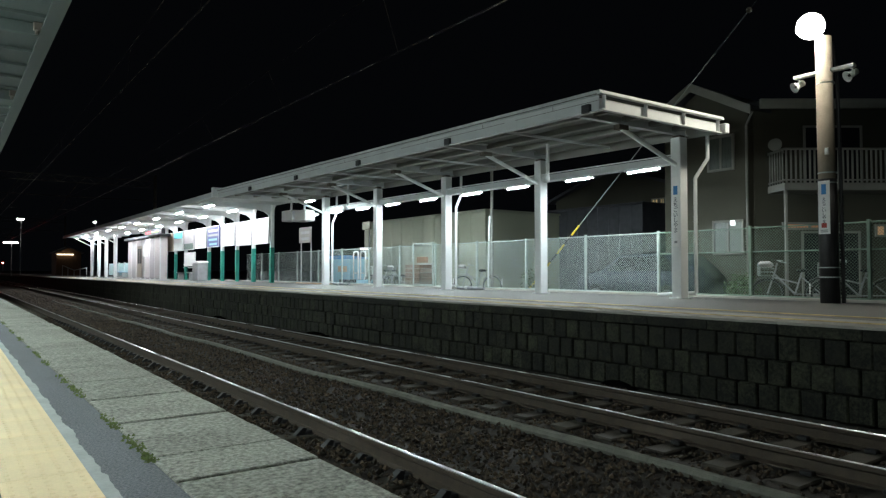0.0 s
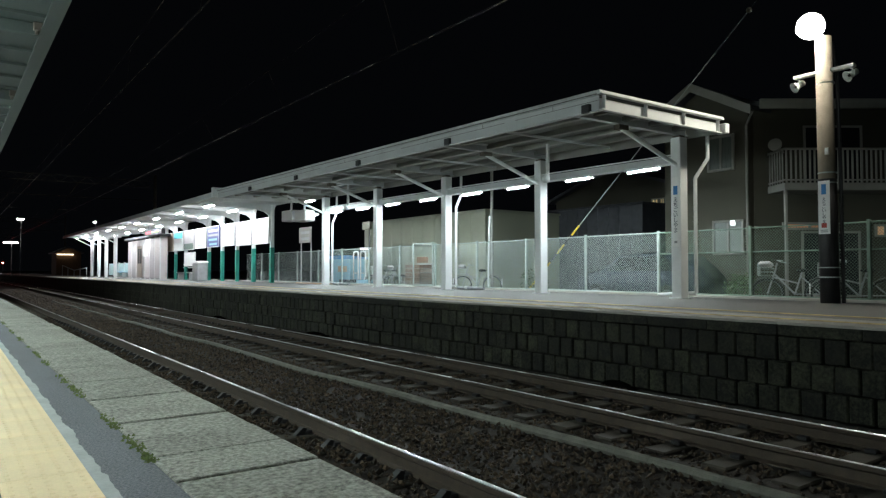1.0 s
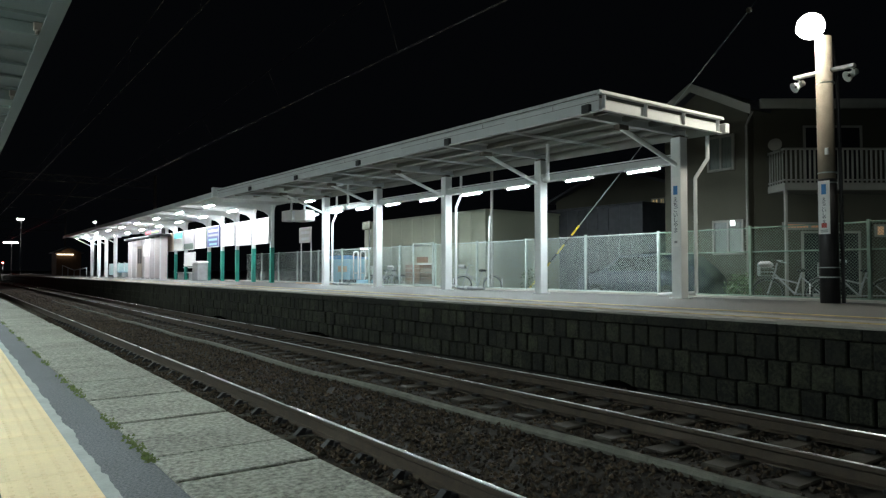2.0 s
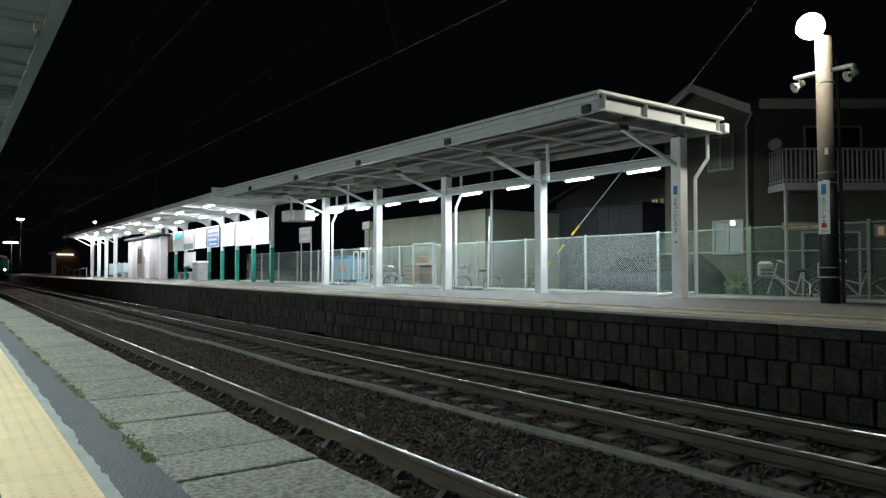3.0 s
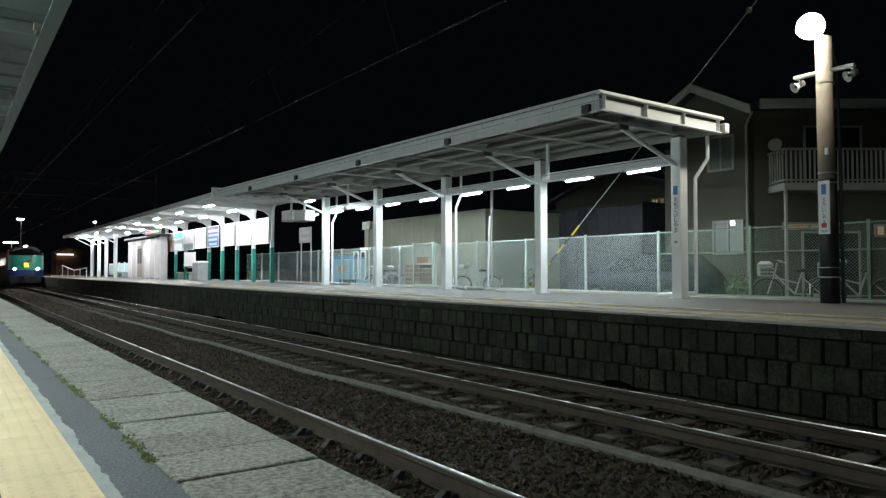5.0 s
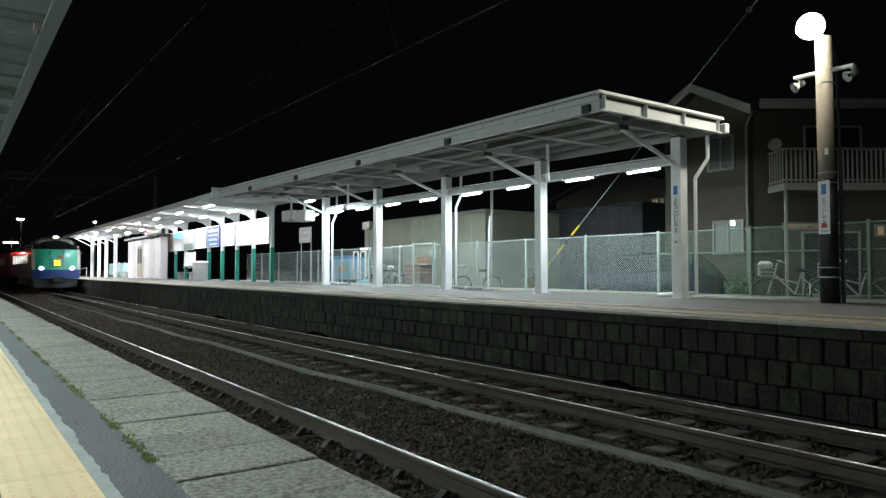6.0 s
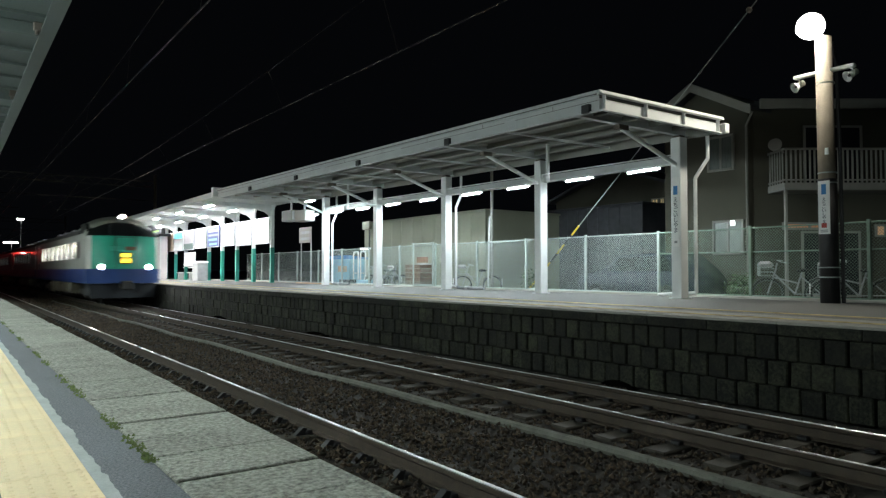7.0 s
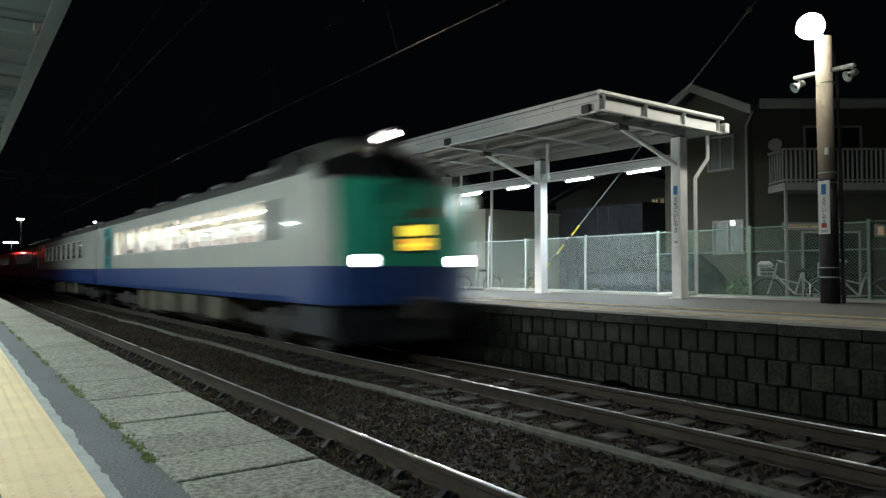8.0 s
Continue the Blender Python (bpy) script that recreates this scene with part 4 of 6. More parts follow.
for i in range(1, 9):
    copy_thing(first, pose(11.2, 33.0 + 4.75 * i, 4.33))
# added front row: these lamps stand in for bright patches of lit deck
for i in range(9):
    copy_thing(first, pose(9.9, 32.5 + 4.9 * i, 4.47))


# ---- overhead line ----
def build_wires():
    for cx, dx in ((TRACK_A, 0.43), (TRACK_B, 0.03)):
        w = root("overhead_wire", "copper contact wire with messenger wire and droppers", "overhead wire", "overhead lines")
        bm = BM()
        tube(bm, (cx + dx, -10, 5.2), (cx + dx, 200, 5.2), 0.0085, 6)
        part("contact_wire", bm, M_WIRE, w)
        bm = BM()
        mp = []
        for i in range(43):
            y = -10 + 5 * i
            u = ((y - 7) % 50) / 50
            mp.append((cx + (0.5 if cx < 4 else -0.32), y, 5.65 + 0.75 * (2 * u - 1) ** 2))
        pipe(bm, mp, 0.005, 5)
        part("messenger_wire", bm, M_TBROWN, w)
        bm = BM()
        for x, y, z in mp[1::1]:
            tube(bm, (x, y, z), (cx + dx, y, 5.2), 0.003, 4)
        part("dropper", bm, M_TBROWN, w)
    for y in (57.0, 107.0):
        g = root("overhead_gantry", "dark lattice gantry over both tracks", "gantry", "gantries", loc=(0, y, 0))
        for x in (-1.2, 13.2):
            bm = BM()
            tube(bm, (x, 0, -0.2 if x > 20 else 0.5), (x, 0, 8.9), 0.15, 10, 0.11)
            part("mast", bm, M_CONC, g)
        bm = BM()
        for dz in (-1.05, 0.0, 0.45):
            box(bm, -1.2, 13.2, -0.03, 0.03, 7.92 + dz, 7.98 + dz)
        for k in range(24):
            a = -1.2 + 0.6 * k
            tube(bm, (a, 0, 7.94 if k % 2 else 8.39), (a + 0.6, 0, 8.39 if k % 2 else 7.94), 0.02, 4)
        part("beam", bm, M_TBROWN, g)
        for cx in (TRACK_A, TRACK_B):
            bm = BM()
            tube(bm, (cx + 1.6, 0, 7.9), (cx, 0, 5.3), 0.03, 6)
            tube(bm, (cx + 1.6, 0, 5.9), (cx, 0, 5.9), 0.025, 6)
            part("bracket_arm", bm, M_TBROWN, g)


build_wires()


def barrel(bm, x, z, radii, ys, n=24):
    """A hollow round housing, open to the front."""
    rings = []
    for r, y in zip(radii, ys):
        rings.append([bm.verts.new((x + r * math.cos(2 * math.pi * i / n), y, z + r * math.sin(2 * math.pi * i / n))) for i in range(n)])
    for a, b in zip(rings[:-1], rings[1:]):
        for i in range(n):
            bm.faces.new((a[i], a[(i + 1) % n], b[(i + 1) % n], b[i]))
    bm.faces.new(rings[-1])


# ---- signal and distant lamps ----
def build_signal(x, y, z):
    s = root("railway_signal", "mast signal showing a red light", "signal", "railway signals", loc=(x, y, z))
    bm = BM()
    tube(bm, (0, 0, 0), (0, 0, 2.8), 0.06, 10)
    part("mast", bm, M_GREYBOX, s)
    bm = BM()
    box(bm, -0.2, 0.2, -0.03, 0.1, 2.7, 3.8, 0.05)
    head = part("signal_head", bm, M_DARK, s)
    bm = BM()
    barrel(bm, 0, 3.15, (0.15, 0.15, 0.13, 0.13), (-0.03, -0.38, -0.38, -0.04))
    part("hood", bm, M_DARK, head, "black lens hood")
    bm = BM()
    tube(bm, (0, -0.045, 3.15), (0, -0.055, 3.15), 0.125, 16)
    part("red_lens", bm, glow("red_signal", (1.0, 0.06, 0.05), SIGNAL_GLOW), head, "glowing red lens")


def far_lamp(x, y, z, L, strength, label, col=(1, 0.98, 0.92), base=0.25):
    t = root("street_lamp", label, "street lamp", "distant lamps", loc=(x, y, base))
    bm = BM()
    tube(bm, (0.12, 0.2, 0), (0.12, 0.2, z + 0.15 - base), 0.06, 8, 0.04)
    part("pole", bm, M_GREYBOX, t)
    bm = BM()
    tube(bm, (0.12, 0.2, z + 0.13 - base), (-L * 0.5, 0, z + 0.13 - base), 0.02, 6)
    part("arm", bm, M_GREYBOX, t)
    bm = BM()
    box(bm, -L * 0.6, L * 0.6, -0.15, 0.15, z - 0.1 - base, z + 0.1 - base, 0.05)
    part("lamp", bm, glow("street_glow", col, strength), t, "glowing lamp")


build_signal(0.2, 118.0, NEAR_Z)
build_signal(8.6, 152.0, -0.24)


# ---- fittings by the canopy ----
def build_hung_horn(x, y, ztop, label):
    h = root("hanging_loudspeaker", label, "loudspeaker", "canopy loudspeakers", loc=(x, y, ztop))
    bm = BM()
    box(bm, -0.03, 0.03, -0.03, 0.03, -0.72, 0.0, 0.005)
    part("drop_rod", bm, M_STEEL, h)
    bm = BM()
    tube(bm, (0, 0, -0.70), (-0.16, -0.10, -0.84), 0.04, 14, 0.095)
    part("horn", bm, M_STEELW, h, "pale cone horn", smooth=True)


def build_monitor(x, y, z, label):
    m = root("platform_monitor", label, "monitor", "canopy monitors", loc=(x, y, z))
    bm = BM()
    box(bm, -0.22, 0.22, -0.5, 0.5, -0.22, 0.22, 0.03)
    part("case", bm, M_RAFTER, m)
    bm = BM()
    box(bm, -0.18, 0.18, -0.506, -0.501, -0.17, 0.17)
    part("screen", bm, M_GREYBOX, m, "grey screen")
    bm = BM()
    box(bm, -0.03, 0.03, -0.03, 0.03, 0.22, 0.62)
    part("hanger", bm, M_STEEL, m)


build_hung_horn(11.2, 11.47, 4.37, "cone loudspeaker on a drop rod under the canopy")
build_hung_horn(11.2, 21.2, 4.45, "cone loudspeaker on a drop rod under the canopy")
build_monitor(11.5, 25.4, 3.62, "grey monitor case hung under the canopy")
build_monitor(11.5, 26.7, 3.70, "grey monitor case hung under the canopy")
tube_light("canopy_lamp", "lit lamp under the canopy roof beside the monitors", 11.0, 23.9, 4.05, 0.6, M_TUBE, "canopy lamps")


def build_sign_board(y0, y1, z0, z1, x, label, name="sign_board"):
    s = root(name, label, "sign", loc=(x, y0, 0))
    bm = BM()
    box(bm, -0.02, 0.02, 0, y1 - y0, z0, z1, 0.006)
    p = part("panel", bm, M_RAFTER, s)
    for k in range(2):
        bm = BM()
        box(bm, -0.024, -0.0205, 0.15, (y1 - y0) - 0.15, z0 + 0.12 + 0.28 * k, z0 + 0.24 + 0.28 * k)
        part("print_bar", bm, M_GREYBOX, p)
    for yy in (0.1, y1 - y0 - 0.1):
        bm = BM()
        tube(bm, (0.045, yy, FAR_Z), (0.045, yy, z1), 0.024, 8)
        part("post", bm, M_STEEL, s)


build_sign_board(28.45, 29.7, 2.72, 3.42, 13.2, "pale grey sign board on two slim posts by the fence")
box_ = root("equipment_cabinet", "small grey cabinet on a pole behind the fence", "cabinet", loc=(13.7, 24.2, 0.45))
bm = BM()
tube(bm, (0.05, 0, 0), (0.05, 0, 3.0), 0.03, 8)
part("pole", bm, M_DARK, box_)
bm = BM()
box(bm, -0.12, 0.0, -0.28, 0.28, 2.64, 2.96, 0.01)
part("case", bm, M_HOUSE, box_)
box_ = root("column_switch_box", "white switch box fixed on a column", "switch box", loc=(COL_X - 0.18, 25.15, 3.2))
bm = BM()
box(bm, -0.05, 0.055, -0.32, -0.12, -0.1, 0.25, 0.01)
part("case", bm, M_STEELW, box_)
bm = BM()
tube(bm, (0.02, -0.2, -0.35), (0.02, -0.2, -0.1), 0.04, 8)
part("conduit", bm, M_STEELW, box_)


# ---- street behind the fence ----
def window_unit(parent, x, y0, y1, z0, z1, pane, name="window"):
    """A framed window on a wall that faces -x."""
    bm = BM()
    box(bm, x - 0.02, x - 0.004, y0, y1, z0, z1)
    w = part(name, bm, pane, parent)
    bm = BM()
    t = 0.07
    box(bm, x - 0.07, x - 0.003, y0 - t, y0, z0 - t, z1 + t, 0.008)
    box(bm, x - 0.07, x - 0.003, y1, y1 + t, z0 - t, z1 + t, 0.008)
    box(bm, x - 0.07, x - 0.003, y0, y1, z1, z1 + t, 0.008)
    box(bm, x - 0.09, x - 0.003, y0, y1, z0 - t, z0, 0.008)
    box(bm, x - 0.05, x - 0.021, (y0 + y1) / 2 - 0.03, (y0 + y1) / 2 + 0.03, z0, z1)
    part("frame", bm, M_HOUSETRIM, w)
    return w


M_PANE = mat("dark_pane", (0.02, 0.022, 0.025), 0.1, var=0.1, scale=2, bump=0)
M_CURTAIN = mat("curtained_pane", (0.10, 0.12, 0.11), 0.3, var=0.15, scale=3, bump=0, stretch=(1, 12, 1))
M_WARMWIN = glow("warm_window", (1.0, 0.62, 0.34), 0.13)
M_DIMWIN = glow("dim_window", (1.0, 0.45, 0.25), 0.035)
M_YELLOWWIN = glow("yellow_window", (1.0, 0.75, 0.35), 0.22)
M_PORCH = glow("porch_lamp", (0.9, 1.0, 0.98), 1.2)
GZ = 0.45


def build_gabled_house():
    h = root("gabled_house", "two-storey rendered house with pale bargeboards", "house", loc=(19.0, 11.15, GZ))
    Wd, ez, az = 2.9, 5.80, 6.60
    bm = BM()
    prism(bm, [(0, 0), (Wd, 0), (Wd, ez), (1.60, az), (0, ez)], 0.0, 7.0, axis="x")
    part("wall", bm, M_HOUSE, h, "brown-grey rendered wall")
    for a, b in (((-0.36, ez - 0.18), (1.60, az + 0.06)), ((Wd + 0.35, ez - 0.05), (1.60, az + 0.06))):
        bm = BM()
        prism(bm, [a, b, (b[0], b[1] + 0.10), (a[0], a[1] + 0.10)], -0.45, 7.2, axis="x")
        rf = part("roof", bm, M_ROOF, h)
        bm = BM()
        prism(bm, [(a[0], a[1] - 0.16), (b[0], b[1] - 0.16), (b[0], b[1] + 0.11), (a[0], a[1] + 0.11)], -0.50, -0.452, axis="x")
        part("bargeboard", bm, M_HOUSETRIM, rf, "pale bargeboard")
    window_unit(h, 0, 0.50, 1.25, 4.08, 5.02, M_CURTAIN)
    window_unit(h, 0, 0.22, 1.10, 1.55, 2.45, M_CURTAIN)
    bm = BM()
    box(bm, -0.10, -0.02, 0.42, 0.56, 2.34, 2.50, 0.01)
    part("porch_lamp", bm, M_PORCH, h, "small white lamp")
    bm = BM()
    pipe(bm, [(-0.2, -0.25, 5.6), (-0.06, 0.03, 5.25), (-0.06, 0.03, 0.0)], 0.035, 8)
    part("downpipe", bm, M_HOUSETRIM, h, "pale downpipe")


def build_balcony_house():
    h = root("balcony_house", "two-storey apartment house with railed upper balcony", "house", loc=(19.2, 11.1, GZ))
    h.rotation_euler = (0, 0, radians(-35.68))
    bm = BM()
    box(bm, 0.0, 11.0, 0.0, 7.0, 0.0, 5.75)
    part("wall", bm, M_HOUSE, h, "brown-grey rendered wall")
    bm = BM()
    prism(bm, [(-0.6, 5.72), (3.5, 6.5), (7.6, 5.72), (7.6, 5.85), (3.5, 6.65), (-0.6, 5.85)], -0.1, 11.3, axis="x")
    part("roof", bm, M_ROOF, h)
    bm = BM()
    box(bm, -0.1, 11.3, -0.68, -0.60, 5.62, 5.90, 0.01)
    part("eaves_board", bm, M_HOUSETRIM, h, "pale eaves board")
    # balcony
    bm = BM()
    box(bm, 0.39, 10.8, -1.0, -0.002, 3.25, 3.46, 0.01)
    b = part("balcony", bm, M_HOUSETRIM, h, "pale balcony slab")
    bm = BM()
    box(bm, 0.39, 10.8, -1.0, -0.95, 4.38, 4.44, 0.006)
    box(bm, 0.39, 10.8, -0.99, -0.96, 3.52, 3.56)
    box(bm, 0.39, 0.44, -0.949, -0.01, 4.38, 4.44)
    box(bm, 0.40, 0.43, -0.949, -0.01, 3.52, 3.56)
    part("handrail", bm, M_HOUSETRIM, b)
    bm = BM()
    box(bm, -0.024, 0.024, -0.0125, 0.0125, 3.46, 4.38)
    bal = mesh_of("baluster", bm, M_HOUSETRIM)
    for i in range(78):
        share("baluster", bal, b, (0.46 + 0.132 * i, -0.977, 0))
    for i in range(6):
        share("baluster", bal, b, (0.415, -0.85 + 0.15 * i, 0), (0, 0, radians(90)))
    for x in (0.46, 5.0, 9.6):
        bm = BM()
        box(bm, x - 0.04, x + 0.04, -0.95, -0.87, 0.0, 3.25, 0.01)
        part("balcony_post", bm, M_HOUSETRIM, h, "pale balcony post")
    for x0, x1, z0, z1, m in ((1.5, 3.1, 3.55, 5.2, M_PANE), (4.0, 5.6, 3.55, 5.2, M_PANE), (1.4, 3.0, 0.3, 2.1, M_PANE), (3.55, 4.0, 2.05, 2.3, M_WARMWIN), (0.85, 2.3, 2.26, 2.36, M_DIMWIN)):
        bm = BM()
        box(bm, x0, x1, -0.02, -0.004, z0, z1)
        w = part("window", bm, m, h, "dark balcony window" if m is M_PANE else "small warm lit window")
        bm = BM()
        for a in (x0 - 0.06, (x0 + x1) / 2 - 0.025, x1):
            box(bm, a, a + 0.06, -0.06, -0.003, z0 - 0.06, z1 + 0.06)
        box(bm, x0, x1, -0.06, -0.003, z1, z1 + 0.06)
        box(bm, x0, x1, -0.06, -0.003, z0 - 0.06, z0)
        part("frame", bm, M_HOUSETRIM, w)
    bm = BM()
    tube(bm, (0.12, -1.08, 4.47), (0.06, -1.16, 4.50), 0.16, 20, 0.18)
    tube(bm, (0.40, -0.97, 4.3), (0.12, -1.08, 4.47), 0.02, 6)
    part("satellite_dish", bm, M_HOUSETRIM, h, "pale satellite dish")


def build_warehouse(x, y0, y1, top, label, material, gaps=0.9):
    w = root("warehouse", label, "warehouse", loc=(x, y0, GZ))
    bm = BM()
    box(bm, 0.02, 6.0, 0.02, y1 - y0, 0, top - GZ - 0.05)
    part("wall", bm, material, w)
    n = int((y1 - y0) / gaps)
    bm = BM()
    for i in range(n):
        a = (y1 - y0) * i / n
        box(bm, 0.0, 0.02, a, a + gaps * 0.985, 0.0, top - GZ - 0.06)
    part("cladding", bm, material, w, "vertical sheet cladding")
    bm = BM()
    box(bm, -0.06, 6.1, -0.06, y1 - y0 + 0.06, top - GZ - 0.05, top - GZ + 0.04, 0.01)
    part("roof_edge", bm, material, w)


def build_far_house():
    h = root("distant_house", "dark distant house with yellow lit windows", "house", loc=(30, 21.0, GZ))
    bm = BM()
    prism(bm, [(0, 0), (9, 0), (9, 5.2), (4.5, 6.6), (0, 5.2)], 0.0, 7.0, axis="x")
    part("wall", bm, M_HOUSE, h)
    bm = BM()
    prism(bm, [(-0.4, 5.05), (4.5, 6.62), (9.4, 5.05), (9.4, 5.2), (4.5, 6.8), (-0.4, 5.2)], -0.4, 7.4, axis="x")
    part("roof", bm, M_ROOF, h)
    for a, b in ((1.62, 1.95), (1.25, 1.42)):
        window_unit(h, 0, a, b, 4.15, 4.7, M_YELLOWWIN)


def build_utility_pole():
    p = root("slim_pole", "slim pale steel pole with a short pipe strapped on", "pole", loc=(15.0, 18.05, GZ))
    bm = BM()
    tube(bm, (0, 0, 0), (0, 0, 4.75), 0.055, 12, 0.045)
    part("pole", bm, M_HOUSETRIM, p)
    bm = BM()
    tube(bm, (-0.10, 0.1, 0), (-0.08, 0.02, 2.85), 0.03, 10)
    part("pipe", bm, M_STEELW, p, "white short pipe")
    u = root("utility_pole", "concrete utility pole with a guy wire", "utility pole", loc=(15.0, 4.6, GZ))
    bm = BM()
    tube(bm, (0, 0, 0), (0, 0, 11.0), 0.17, 16, 0.11)
    part("pole", bm, M_CONC, u)
    a, b = Vector((0, 0.1, 10.61)), Vector((0, 12.1, 0.0))
    bm = BM()
    tube(bm, a, b, 0.010, 6)
    gw = part("guy_wire", bm, M_GALV, u, "steel guy wire")
    d = (b - a).normalized()
    bm = BM()
    k = a + d * ((10.61 - 7.04) / -d.z)
    bmesh.ops.create_uvsphere(bm, u_segments=10, v_segments=8, radius=0.07, matrix=Matrix.Translation(k))
    part("insulator", bm, M_HOUSETRIM, gw)
    for i in range(8):
        s0 = b - d * (3.5 - 0.40 * i)
        bm = BM()
        tube(bm, s0, s0 + d * 0.39, 0.028, 10)
        part("guard_sleeve", bm, M_WARN if i % 2 == 0 else M_DARK, gw, "yellow guard sleeve" if i % 2 == 0 else "black guard sleeve")


def build_bicycle():
    b = root("bicycle", "parked city bicycle with grey frame and front basket", "bicycle", "parked bicycles")
    for y in (-0.52, 0.52):
        bm = BM()
        torus(bm, (0, y, 0.33), 0.31, 0.02, "x", 28, 6)
        w = part("wheel", bm, M_RUBBER, b)
        bm = BM()
        torus(bm, (0, y, 0.33), 0.285, 0.008, "x", 28, 4)
        for i in range(10):
            t = math.pi * i / 5
            tube(bm, (0, y, 0.33), (0, y + 0.285 * math.cos(t), 0.33 + 0.285 * math.sin(t)), 0.0025, 4)
        part("rim", bm, M_BIKE, w)
    bm = BM()
    pipe(bm, [(0, 0.52, 0.33), (0, 0.36, 0.85), (0, 0.33, 1.0)], 0.018)
    pipe(bm, [(0, 0.38, 0.75), (0, -0.02, 0.32), (0, -0.16, 0.80)], 0.018)
    pipe(bm, [(0, -0.52, 0.33), (0, -0.02, 0.32)], 0.012)
    pipe(bm, [(0, -0.52, 0.33), (0, -0.14, 0.70)], 0.012)
    pipe(bm, [(0, 0.39, 0.68), (0, -0.10, 0.55)], 0.016)
    part("frame", bm, M_GREYBOX, b, "grey painted frame")
    bm = BM()
    pipe(bm, [(-0.28, 0.18, 1.02), (-0.2, 0.30, 1.04), (0.2, 0.30, 1.04), (0.28, 0.18, 1.02)], 0.012)
    part("handlebar", bm, M_GALV, b)
    bm = BM()
    box(bm, -0.08, 0.08, -0.30, -0.05, 0.80, 0.87, 0.03)
    part("saddle", bm, M_RUBBER, b)
    bm = BM()
    for z in (0.72, 0.80, 0.88, 0.96):
        pipe(bm, [(-0.17, 0.42, z), (-0.17, 0.70, z), (0.17, 0.70, z), (0.17, 0.42, z), (-0.17, 0.42, z)], 0.006, 4)
    for i in range(7):
        x = -0.17 + 0.34 * i / 6
        tube(bm, (x, 0.70, 0.72), (x, 0.70, 0.96), 0.005, 4)
    part("basket", bm, M_GALV, b, "wire front basket")
    for y in (-0.52, 0.52):
        bm = BM()
        prev = None
        for i in range(13):
            t0 = math.pi * (0.15 + 0.7 * i / 12)
            row = [bm.verts.new((x, y + r * math.cos(t0), 0.33 + r * math.sin(t0))) for x, r in ((-0.028, 0.35), (-0.015, 0.363), (0.015, 0.363), (0.028, 0.35))]
            if prev:
                for j in range(3):
                    bm.faces.new((prev[j], prev[j + 1], row[j + 1], row[j]))
            prev = row
        guard = part("mudguard", bm, M_BIKE, b)
        bm = BM()
        s = -1 if y < 0 else 1
        box(bm, -0.03, 0.03, y + s * 0.335 - 0.012, y + s * 0.335 + 0.012, 0.34, 0.56, 0.005)
        part("white_flash", bm, M_WHITEP, guard, "white reflective mudguard tail")
    bm = BM()
    box(bm, -0.17, 0.17, 0.42, 0.70, 0.90, 1.03, 0.05)
    part("basket_cover", bm, M_PALE2, b, "crumpled pale cover over the basket")
    return b


def build_car_parked():
    c = root("parked_car", "dark blue parked car behind the fence", "car", loc=(16.6, 12.9, GZ))
    bm = BM()
    prism(bm, [(-2.0, 0.3), (2.0, 0.3), (2.05, 0.7), (1.9, 0.9), (1.0, 0.98), (0.4, 1.45), (-1.2, 1.5), (-1.85, 1.0), (-2.05, 0.75)], -0.8, 0.8, axis="x")
    bmesh.ops.bevel(bm, geom=list(bm.edges), offset=0.05, segments=2, affect="EDGES")
    body = part("body", bm, M_TARP, c, "dark blue body", smooth=True)
    for s in (-1, 1):
        bm = BM()
        prism(bm, [(-1.65, 1.0), (0.85, 1.0), (0.35, 1.38), (-1.15, 1.42)], s * 0.80 - 0.008, s * 0.80 + 0.008, axis="x")
        part("side_window", bm, M_PANE, body)
        for y in (-1.25, 1.25):
            bm = BM()
            tube(bm, (s * 0.62, y, 0.31), (s * 0.82, y, 0.31), 0.31, 20)
            w = part("wheel", bm, M_RUBBER, c)
            bm = BM()
            tube(bm, (s * 0.82, y, 0.31), (s * 0.828, y, 0.31), 0.19, 14)
            part("rim", bm, M_BIKE, w)


def build_shrub(x, y, z, r, label, seed, n=500):
    s = root("shrub", label, "shrub", "shrubs", loc=(x, y, z))
    bm = BM()
    rng = random.Random(seed)
    for i in range(5):
        a = rng.uniform(0, 6.28)
        tube(bm, (0, 0, 0), (r * 0.5 * math.cos(a), r * 0.5 * math.sin(a), r * rng.uniform(0.9, 1.4)), 0.02, 5, 0.008)
    part("stems", bm, M_CONC, s)
    V, Fc = [], []
    for i in range(n):
        d = Vector((rng.gauss(0, 1), rng.gauss(0, 1), rng.gauss(0, 0.9))).normalized()
        p = Vector((0, 0, r * 0.95)) + d * r * rng.uniform(0.45, 1.0) * (0.8 + 0.35 * noise.noise(d * 2 + Vector((seed, 0, 0))))
        u = Vector((rng.gauss(0, 1), rng.gauss(0, 1), rng.gauss(0, 1))).normalized() * 0.055
        w = u.orthogonal().normalized() * 0.028
        k = len(V)
        V += [tuple(p - u), tuple(p + w), tuple(p + u), tuple(p - w)]
        Fc.append((k, k + 1, k + 2, k + 3))
    tagged(loose("leaves", V, Fc, M_LEAF, s), kind="stuff")


build_gabled_house()
build_balcony_house()
build_warehouse(19.0, 23.3, 34.0, 4.10, "beige sheet-clad warehouse behind the fence", M_SHED)
build_warehouse(23.5, 18.5, 29.5, 4.3, "dark low warehouse further back", M_ROOF, 0.6)
build_far_house()
build_utility_pole()
bike = build_bicycle()
bike.matrix_basis = pose(14.9, 7.75, GZ + 0.18, 0, 4, 20)
copy_thing(bike, pose(15.0, 6.5, GZ + 0.18, 0, -4, 24))
